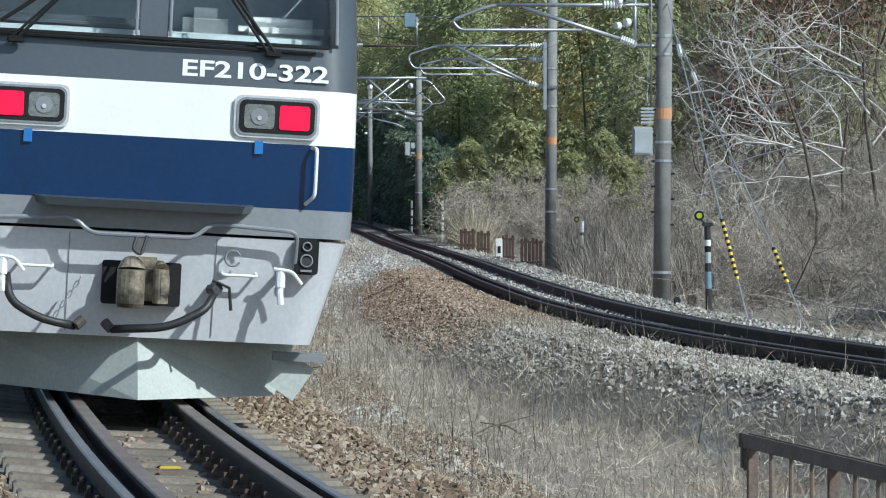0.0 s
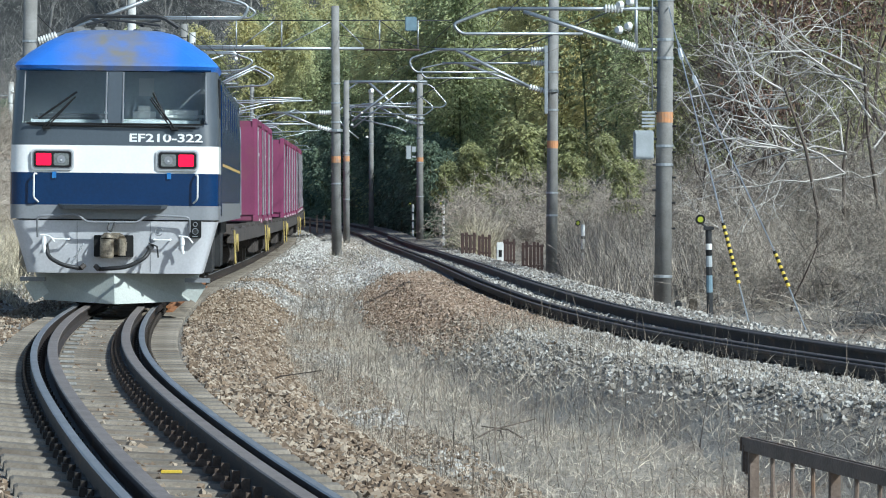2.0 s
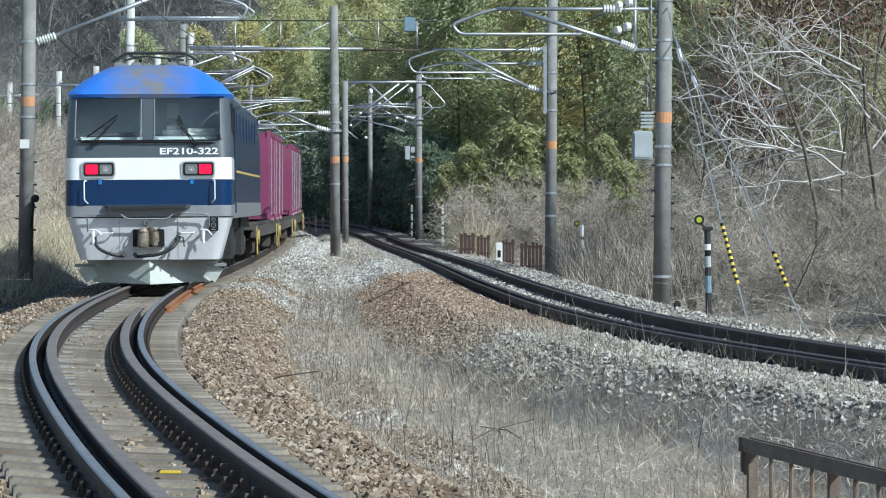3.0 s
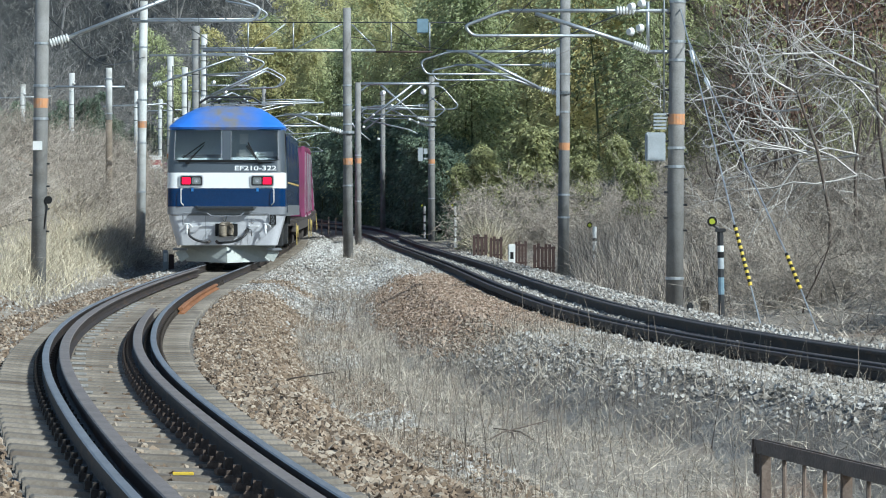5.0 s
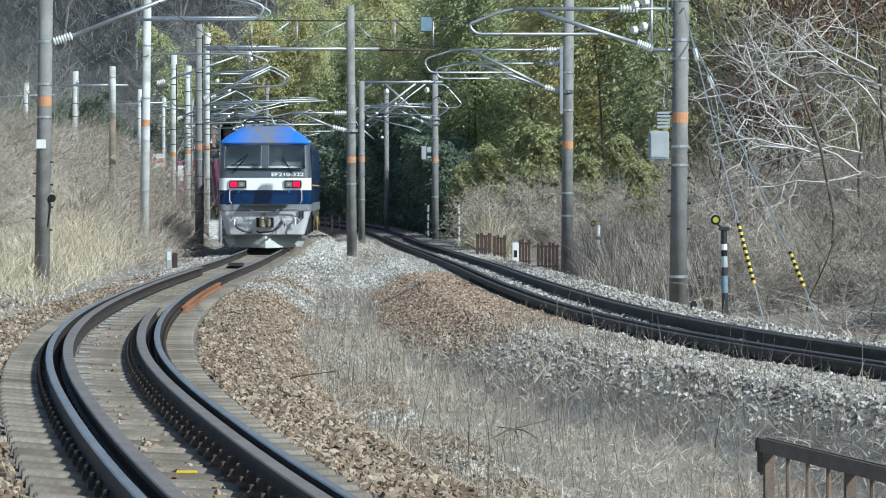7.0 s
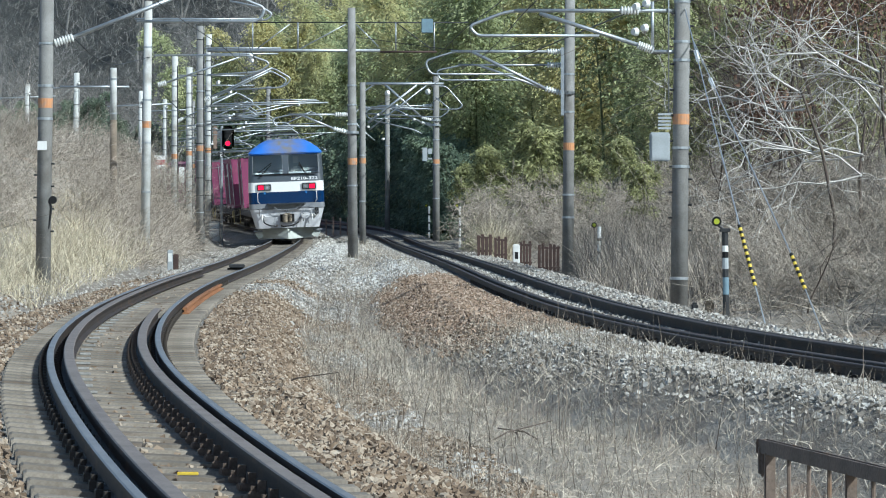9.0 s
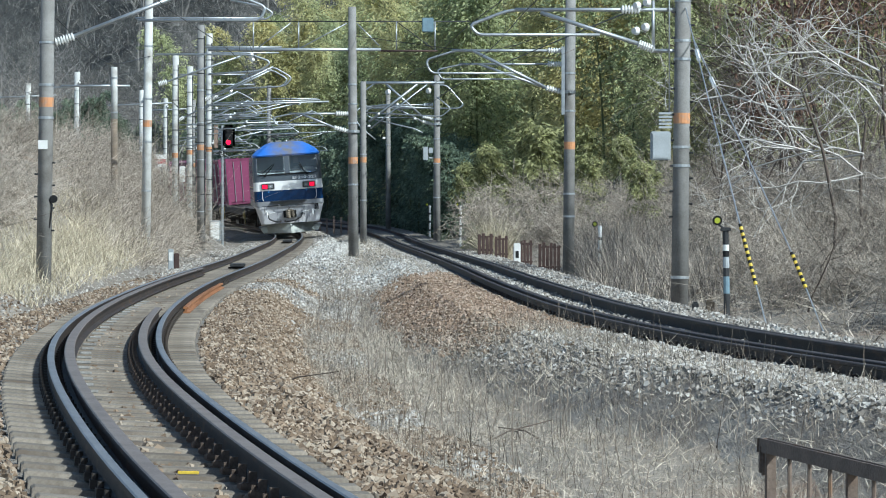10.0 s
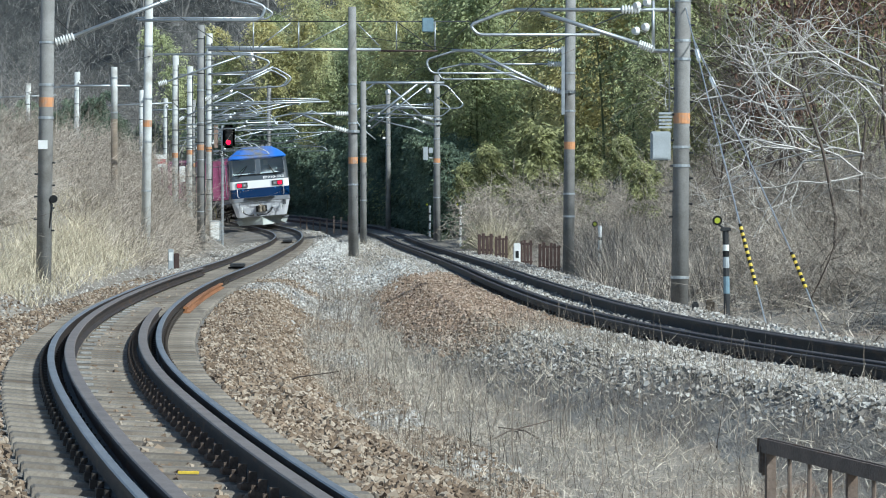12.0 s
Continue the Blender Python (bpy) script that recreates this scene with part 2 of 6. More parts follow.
def ribs(bm, a, b, r, count, thick):
    """A string of discs from a to b: an insulator."""
    a, b = Vector(a), Vector(b)
    d = (b - a).normalized()
    u = d.orthogonal().normalized()
    w = d.cross(u)
    rings = []
    for i in range(2 * count + 1):
        c, rr = a + (b - a) * (i / (2 * count)), r if i % 2 else r * 0.45
        for o in ((-thick, thick) if i % 2 else (0,)):
            rings.append([bm.verts.new(c + d * o + (u * math.cos(k) + w * math.sin(k)) * rr) for k in (2 * math.pi * j / 8 for j in range(8))])
    for p, q in zip(rings, rings[1:]):
        for k in range(8):
            bm.faces.new((p[k], p[(k + 1) % 8], q[(k + 1) % 8], q[k]))
    bm.faces.new(rings[0][::-1])
    bm.faces.new(rings[-1])
    return bm


# ---- the two lines: centre across for a distance along, and lean ----
LEFT_LINE = [(-60, 17.5), (-30, 8.6), (0, 2.35), (10, 0.45), (18.8, -1.08), (25.6, -2.07), (32.1, -2.91), (38.6, -3.6), (45.1, -4.1), (51.6, -4.47),
             (58.1, -4.74), (64.6, -4.93), (90, -5.28), (103, -5.52), (116, -5.72), (129, -5.93), (142.4, -6.18), (149, -6.36), (155.5, -6.64), (162, -7.02),
             (168.6, -7.56), (175, -8.24), (182, -9.02), (190, -9.95), (200, -11.05), (230, -15.2), (260, -21.4), (300, -33), (340, -48), (420, -87)]
LEFT_LEAN = [(-60, 3.2), (24.5, 3.2), (38, 2.7), (45, 2.1), (52, 1.1), (59, 0.2), (90, 0), (120, 0), (142, -1.5), (155, -3.4), (182, -4.7), (420, -4.7)]
RIGHT_LINE = [(-60, 27), (-30, 19), (0, 12.2), (20, 7.9), (28, 6.1), (34, 4.85), (41.5, 3.5), (51.7, 2.4), (63, 1.75), (87, 0.8), (110, -0.2), (128, -1.05), (155, -2.2),
              (186, -4.2), (205, -6.6), (235, -11.2), (265, -17.6), (300, -28), (340, -43), (420, -82)]
LEFT_RISE = [(-60, 0.1), (10, 0.1), (26, 0.08), (37, 0.04), (45, 0.03), (58, 0.0), (90, -0.06), (97, -0.09), (116, -0.1), (149, -0.02), (162, 0.06), (182, 0.19), (230, 0.45), (420, 1.2)]
RIGHT_LEAN = [(-60, -0.8), (50, -0.8), (75, -0.3), (140, 0), (180, -4), (420, -4)]


def smooth_table(table):
    """A smooth curve through a table, sampled every half metre."""
    ys, xs = np.array(table, float).T
    q = np.arange(ys[0], ys[-1] + 0.25, 0.5)
    m = np.gradient(xs, ys)
    i = np.clip(np.searchsorted(ys, q, side="right") - 1, 0, len(ys) - 2)
    h = ys[i + 1] - ys[i]
    s = (q - ys[i]) / h
    v = (2 * s**3 - 3 * s**2 + 1) * xs[i] + (s**3 - 2 * s**2 + s) * h * m[i] + (3 * s**2 - 2 * s**3) * xs[i + 1] + (s**3 - s**2) * h * m[i + 1]
    for _ in range(3):
        v[4:-4] = np.convolve(v, np.ones(9) / 9, "same")[4:-4]
    return q, v


TABLES = {"left": (smooth_table(LEFT_LINE), smooth_table(LEFT_LEAN), smooth_table(LEFT_RISE)),
          "right": (smooth_table(RIGHT_LINE), smooth_table(RIGHT_LEAN), smooth_table([(-60, 0), (0, 0), (60, 0), (160, 0), (190, 0.1), (230, 0.4), (420, 1.1)]))}


def centre(line, y):
    return np.interp(y, *TABLES[line][0])


def lean(line, y):
    return np.interp(y, *TABLES[line][1])


def rise(line, y):
    return np.interp(y, *TABLES[line][2])


def axes_at(line, y):
    """Position, right, ahead and up of a line's rail plane, y metres along."""
    x0, x1 = centre(line, y - 1), centre(line, y + 1)
    ahead = Vector((x1 - x0, 2, 0)).normalized()
    right = Vector((ahead.y, -ahead.x, 0))
    a = radians(float(lean(line, y)))
    right = right * math.cos(a) - Vector((0, 0, math.sin(a)))
    return Vector((float(centre(line, y)), y, float(rise(line, y)))), right, ahead, right.cross(ahead)


def wobble(x, y, s, seed):
    """Smooth unevenness made of a few crossing waves."""
    r = np.random.RandomState(seed)
    z = 0
    for k in range(7):
        a, f, p = r.uniform(0, 6.28), r.uniform(0.5, 1.6) / s, r.uniform(0, 6.28)
        z = z + np.sin((x * np.cos(a) + y * np.sin(a)) * 6.28 * f + p)
    return z / 7


def step(v, a, b):
    s = np.clip((v - a) / (b - a), 0, 1)
    return s * s * (3 - 2 * s)


def ground(x, y):
    """Height of the ground, as one sheet with its ballast beds, banks and hills."""
    x, y = np.asarray(x, float), np.asarray(y, float)
    dl, dr = x - centre("left", y), x - centre("right", y)
    base = -0.75 + 0.12 * wobble(x, y, 9, 1)
    base = base + 0.35 * step(y, 60, 110)
    # bank beside the left line and beyond it
    base = base + step(-dl, 3.0, 7.0) * (0.6 + 2.3 * step(y, 66, 110)) + step(-dl, 6, 40) * 4.0
    base = base + 0.45 * step(-dl, 2.5, 3.5) * step(y, 58, 74)
    # low heaps of stone between the lines
    base = base + 0.3 * np.exp(-((x + 0.95) / 0.95) ** 2 - ((y - 93) / 6.5) ** 2) + 0.3 * np.exp(-((dl - 2.3) / 0.75) ** 2 - ((y - 128) / 16) ** 2)
    # bank beside the right line
    base = base + step(dr, 2.6, 4.2) * 0.25 + step(dr, 4.0, 10.0) * 1.3 + step(dr, 8, 60) * 12 * step(y, 10, 60)
    far = step(y, 170, 420)
    base = base + far * step(dr, 5, 90) * 26 + step(y, 290, 700) * 75 * (0.75 + 0.25 * wobble(x, y, 160, 4)) + step(np.abs(x), 120, 500) * 35
    for d, line, up in ((dl, "left", -0.212), (dr, "right", -0.14)):
        top = up + rise(line, y) - np.sin(np.radians(lean(line, y))) * np.clip(d, -1.6, 1.6) + 0.02 * wobble(x, y, 1.2, 7)
        bed = top - np.maximum(np.abs(d) - 1.75, 0) * 0.55
        base = np.maximum(base, bed)
        inside = np.abs(d) < 1.7
        base = np.where(inside, top, base)
    return base


# ---- ground, ballast and lines ----
def grid_axis(stops):
    out = []
    for (a, b, s) in stops:
        out += list(np.arange(a, b, s))
    return np.array(out + [stops[-1][1]])


def build_ground():
    xs = grid_axis([(-1500, -300, 100), (-300, -60, 12), (-60, -16, 2), (-16, 16, 0.28), (16, 60, 2), (60, 300, 12), (300, 1500, 100)])
    ys = grid_axis([(-600, -60, 60), (-60, 6, 6), (6, 60, 0.45), (60, 200, 1.0), (200, 420, 4), (420, 900, 24), (900, 3000, 150)])
    gx, gy = np.meshgrid(xs, ys)
    gz = ground(gx, gy)
    n, k = len(xs), len(ys)
    verts = np.stack([gx, gy, gz], -1).reshape(-1, 3)
    i = (np.arange(k - 1)[:, None] * n + np.arange(n - 1)[None]).ravel()
    faces = np.stack([i, i + 1, i + n + 1, i + n], -1)
    c = verts[faces].mean(1)
    on_bed = (np.abs(c[:, 0] - centre("left", c[:, 1])) < 3.0) | (np.abs(c[:, 0] - centre("right", c[:, 1])) < 2.7)
    hill = (c[:, 1] > 200) & ~on_bed
    ob = from_arrays("ground", verts, faces.tolist(), [M_SOIL, M_BALLAST_BED, M_HILL], smooth=True, index=np.where(on_bed, 1, np.where(hill, 2, 0)))
    return tagged(ob, "dry grassy ground with brown ballast beds and wooded hills", "ground", kind="structure")


def sweep(name, line, y0, y1, profile, mats, index, parent, gap=1.0, label=""):
    """A bar of the given profile (across, up) laid along a line."""
    ys = np.arange(y0, y1 + gap / 2, gap)
    verts, faces, idx = [], [], []
    n = len(profile)
    for y in ys:
        p, r, a, u = axes_at(line, float(y))
        verts += [p + r * q[0] + u * q[1] for q in profile]
    for i in range(len(ys) - 1):
        for k in range(n):
            a, b = i * n + k, i * n + (k + 1) % n
            faces.append((a, a + n, b + n, b))
            idx.append(index[k])
    faces += [tuple(range(n))[::-1], tuple(range((len(ys) - 1) * n, len(ys) * n))]
    idx += [0, 0]
    ob = from_arrays(name, verts, faces, mats, parent, index=idx)
    if label:
        ob["label"] = label
    return ob


def rail_profile(c, top=0.0, w=0.034, h=0.155, foot=0.064):
    pts = [(-foot, -h), (-foot, -h + 0.012), (-0.012, -h + 0.03), (-0.01, -0.042), (-w, -0.034), (-w, -0.008), (-w + 0.008, 0),
           (w - 0.008, 0), (w, -0.008), (w, -0.034), (0.01, -0.042), (0.012, -h + 0.03), (foot, -h + 0.012), (foot, -h)]
    return [(c + a, top + b) for a, b in pts], [1 if k in (5, 6, 7) else 0 for k in range(14)]


def sleeper_mesh():
    bm = bmesh.new()
    prof = [(-0.13, -0.34), (-0.13, -0.2), (-0.1, -0.155), (0.1, -0.155), (0.13, -0.2), (0.13, -0.34)]
    rows = []
    for x, dz in ((-1.0, 0), (-0.98, 0.012), (-0.7, 0), (-0.35, -0.018), (0.35, -0.018), (0.7, 0), (0.98, 0.012), (1.0, 0)):
        rows.append([bm.verts.new((x, a, b + (dz if b > -0.18 else 0) - 0.008)) for a, b in prof])
    for a, b in zip(rows, rows[1:]):
        for k in range(5):
            bm.faces.new((a[k], a[k + 1], b[k + 1], b[k]))
    bm.faces.new(rows[0])
    bm.faces.new(rows[-1][::-1])
    bmesh.ops.recalc_face_normals(bm, faces=bm.faces)
    me = bpy.data.meshes.new("sleeper")
    bm.to_mesh(me)
    bm.free()
    me.materials.append(M_SLEEPER)
    return me


def clip_mesh():
    bm = bmesh.new()
    box(bm, -0.11, -0.03, -0.055, 0.055, -0.155, -0.105)
    box(bm, 0.03, 0.11, -0.055, 0.055, -0.155, -0.105)
    tube(bm, [(-0.085, 0, -0.13), (-0.085, 0, -0.07)], 0.02, 6)
    tube(bm, [(0.085, 0, -0.13), (0.085, 0, -0.07)], 0.02, 6)
    me = bpy.data.meshes.new("rail_fastening")
    bm.to_mesh(me)
    bm.free()
    me.materials.append(M_CLIP)
    return me


def guard_clip_mesh():
    bm = boxed(-0.08, 0.08, -0.013, 0.013, -0.18, -0.155, 0.004)
    me = bpy.data.meshes.new("guard_clip")
    bm.to_mesh(me)
    bm.free()
    me.materials.append(M_CONCRETE)
    return me


def guard_chair_mesh():
    bm = boxed(-0.05, 0.06, -0.05, 0.05, -0.17, -0.125, 0.008)
    box(bm, 0.0, 0.05, -0.018, 0.018, -0.13, -0.06)
    tube(bm, [(-0.025, 0, -0.13), (-0.025, 0, -0.095)], 0.016, 6)
    me = bpy.data.meshes.new("guard_chair")
    bm.to_mesh(me)
    bm.free()
    me.materials.append(M_RUST_DULL)
    return me


def build_track(line, guards, y0, y1, sleepers_to, label, rust=None, head=None):
    root = tagged(new("railway_track"), label, "track", kind="structure")
    for c in (-0.5665, 0.5665):
        prof, idx = rail_profile(c)
        sweep("rail", line, y0, y1, prof, [M_RAIL_SIDE, head or M_RAIL_HEAD], idx, root, label="dull dark running rail" if head else "steel running rail with a worn shiny head")
    for c, a, b in guards:
        prof, idx = rail_profile(c, 0.012, 0.052, 0.165)
        sweep("guard_rail", line, a, b, prof, [M_RAIL_SIDE, head or M_GUARD_TOP], idx, root, label="dull brown guard rail")
    if rust:
        prof, idx = rail_profile(rust[0], -0.06, 0.035, 0.1)
        sweep("guard_rail", line, rust[1], rust[2], prof, [M_RUST, M_RUST], idx, root, label="orange rusty guard rail length")
    me, cm, gm, hm = sleeper_mesh(), clip_mesh(), guard_clip_mesh(), guard_chair_mesh()
    y, n = y0 + 0.3, 0
    while y < sleepers_to:
        p, r, a, u = axes_at(line, y)
        m = Matrix((r, a, u)).transposed().to_4x4()
        m.translation = p
        ob = new("sleeper", me)
        ob.parent, ob.matrix_local = root, m
        if y < 75:
            for c in (-0.5665, 0.5665):
                k = new("rail_fastening", cm)
                k.parent, k.matrix_local = ob, Matrix.Translation((c, 0, 0))
        if guards[0][2] < 100 and 16 < y < 51:
            k = new("guard_chair", hm)
            k.parent, k.matrix_local = ob, Matrix.Translation((0.27, 0, 0)) @ pose(0, 0, 0, 0, 0, 9 * math.sin(3 * n))
        if guards[0][2] < 100 and 30 < y < 62 and n % 2:
            k = new("guard_clip", gm)
            k.parent, k.matrix_local = ob, Matrix.Translation((-0.24, 0, 0)) @ pose(0, 0, 0, 0, 0, 24 + 20 * math.sin(n))
        y += 0.6
        n += 1
    return root


STONE = np.array([(a, b, c) for a in (-0.7, 0.7) for b in (-0.7, 0.7) for c in (-0.6, 0.6)])
STONE_F = np.array([(0, 1, 3, 2), (4, 6, 7, 5), (0, 4, 5, 1), (2, 3, 7, 6), (0, 2, 6, 4), (1, 5, 7, 3)])


def turns(rng, n):
    q = rng.normal(size=(n, 4))
    q /= np.linalg.norm(q, axis=1)[:, None]
    w, x, y, z = q.T
    return np.stack([np.stack([1 - 2 * (y * y + z * z), 2 * (x * y - z * w), 2 * (x * z + y * w)], -1),
                     np.stack([2 * (x * y + z * w), 1 - 2 * (x * x + z * z), 2 * (y * z - x * w)], -1),
                     np.stack([2 * (x * z - y * w), 2 * (y * z + x * w), 1 - 2 * (x * x + y * y)], -1)], 1)


def scatter_stones(name, xy, size, mat, label, seed):
    rng = np.random.RandomState(seed)
    n = len(xy)
    z = ground(xy[:, 0], xy[:, 1])
    shape = STONE[None] * rng.uniform(0.6, 1.25, (n, 8, 1)) * rng.uniform(0.6, 1.25, (n, 1, 3)) + rng.normal(0, 0.12, (n, 8, 3))
    v = np.einsum("nij,nkj->nki", turns(rng, n), shape) * (size * rng.uniform(0.6, 1.35, n))[:, None, None]
    v += np.stack([xy[:, 0], xy[:, 1], z + size * 0.25], -1)[:, None]
    f = (STONE_F[None] + 8 * np.arange(n)[:, None, None]).reshape(-1, 4)
    ob = from_arrays(name, v.reshape(-1, 3), f.tolist(), mat)
    return tagged(ob, label, "ballast", kind="stuff")


def bed_points(rng, n, line, lo, hi, y0, y1, near=1.0, keep=None):
    """Points on a ballast bed, denser where the camera stands nearer."""
    y = y0 + (y1 - y0) * rng.uniform(0, 1, n) ** near
    d = rng.uniform(lo, hi, n)
    xy = np.stack([centre(line, y) + d, y], -1)
    return xy if keep is None else xy[keep(xy)]


def rusty_patch(x, y):
    """Where rust-brown stones lie spread beside the right line."""
    return np.exp(-((y - 66) / 17) ** 4 - ((x - centre("right", y) + 1.55) / 1.1) ** 4)


def build_ballast():
    rng = np.random.RandomState(5)
    grey = lambda xy: wobble(xy[:, 0], xy[:, 1], 7, 11) + 0.6 * step(xy[:, 1], 55, 100) + rng.normal(0, 0.18, len(xy))
    sets = []
    for line, lo, hi, n, y0, y1 in (("left", 1.05, 3.4, 34000, 17, 75), ("left", 1.05, 3.2, 11000, 75, 170), ("left", -3.6, -1.05, 16000, 17, 75), ("left", -3.4, -1.05, 6000, 75, 150),
                                    ("right", -2.75, -0.75, 31000, 27, 100), ("right", -2.6, -0.8, 5000, 100, 170), ("right", 0.9, 2.6, 9000, 28, 120), ("right", -0.3, 0.3, 5000, 27, 110)):
        sets.append(bed_points(rng, n, line, lo, hi, y0, y1, 1.5))
    inside = [bed_points(rng, 900, "left", -0.33, 0.33, 17, 75, 1.4)]
    xy = np.concatenate(sets)
    edge = centre("right", xy[:, 1]) - xy[:, 0]
    xy = xy[(edge < 1.75 + 0.024 * (xy[:, 1] - 27) + rng.normal(0, 0.2, len(xy))) | (xy[:, 0] < centre("left", xy[:, 1]) + 3.5)]
    g = grey(xy)
    dr = np.abs(xy[:, 0] - centre("right", xy[:, 1]))
    on_right = dr < np.abs(xy[:, 0] - centre("left", xy[:, 1]))
    rusty = rusty_patch(xy[:, 0], xy[:, 1])
    is_grey = np.where(on_right, 0.5 - 1.5 * rusty, 0.6 * step(xy[:, 1], 30, 120) - 0.42 + 0.3 * step(np.abs(xy[:, 0] - centre("left", xy[:, 1])), 1.6, 3.0)) + 0.45 * g > 0.1
    scatter_stones("ballast_stones", np.concatenate([xy[~is_grey], inside[0]]), 0.028, M_STONE_BROWN, "rust-brown crushed ballast stones beside the rails", 1)
    scatter_stones("ballast_stones", xy[is_grey], 0.029, M_STONE_GREY, "pale grey crushed ballast stones beside the rails", 2)
    # spread of rust-brown stones and two pale heaps
    y = rng.uniform(47, 86, 22000)
    x = centre("right", y) - rng.uniform(0.7, 3.2, 22000)
    keep = (rusty_patch(x, y) + rng.uniform(-0.35, 0.35, len(x)) > 0.5) & (x < centre("right", y) - 0.8)
    scatter_stones("ballast_stones", np.stack([x[keep], y[keep]], -1), 0.034, M_STONE_RUST, "rust-red stones spread beside the second line", 3)
    y = np.concatenate([rng.normal(93, 5.0, 5200), rng.normal(128, 12, 6500)])
    x = np.concatenate([rng.normal(-0.95, 0.72, 5200), centre("left", y[5200:]) + 2.2 + rng.normal(0, 0.5, 6500)])
    keep = (x < centre("right", y) - 1.3) & (x > centre("left", y) + 1.2)
    scatter_stones("ballast_stones", np.stack([x[keep], y[keep]], -1), 0.042, M_STONE_PALE, "heaps of pale grey crushed stone between the lines", 4)


def ribbons(name, base, direction, length, width, bend, mat, label, category, seed, segs=2, parent=None, kind="stuff"):
    """Thin bent blades or twigs from base points."""
    rng = np.random.RandomState(seed)
    n = len(base)
    d = direction / np.linalg.norm(direction, axis=1)[:, None]
    side = np.cross(d, rng.normal(size=(n, 3)))
    side /= np.linalg.norm(side, axis=1)[:, None]
    sag = rng.normal(size=(n, 3)) * bend
    sag[:, 2] -= bend * 0.8
    pts = []
    for k in range(segs + 1):
        s = k / segs
        c = base + d * (length * s)[:, None] + sag * (length * s * s)[:, None]
        w = (width * (1 - 0.8 * s))[:, None] * side * 0.5
        pts += [c - w, c + w]
    v = np.stack(pts, 1).reshape(-1, 3)
    q = np.array([(2 * k, 2 * k + 1, 2 * k + 3, 2 * k + 2) for k in range(segs)])
    f = (q[None] + (2 * segs + 2) * np.arange(n)[:, None, None]).reshape(-1, 4)
    ob = from_arrays(name, v, f.tolist(), mat, parent)
    return tagged(ob, label, category, kind=kind) if kind else ob


def upward(rng, n, spread):
    d = rng.normal(size=(n, 3)) * spread
    d[:, 2] = 1
    return d


def on_ground(x, y, dz=0.0):
    return np.stack([x, y, ground(x, y) + dz], -1)


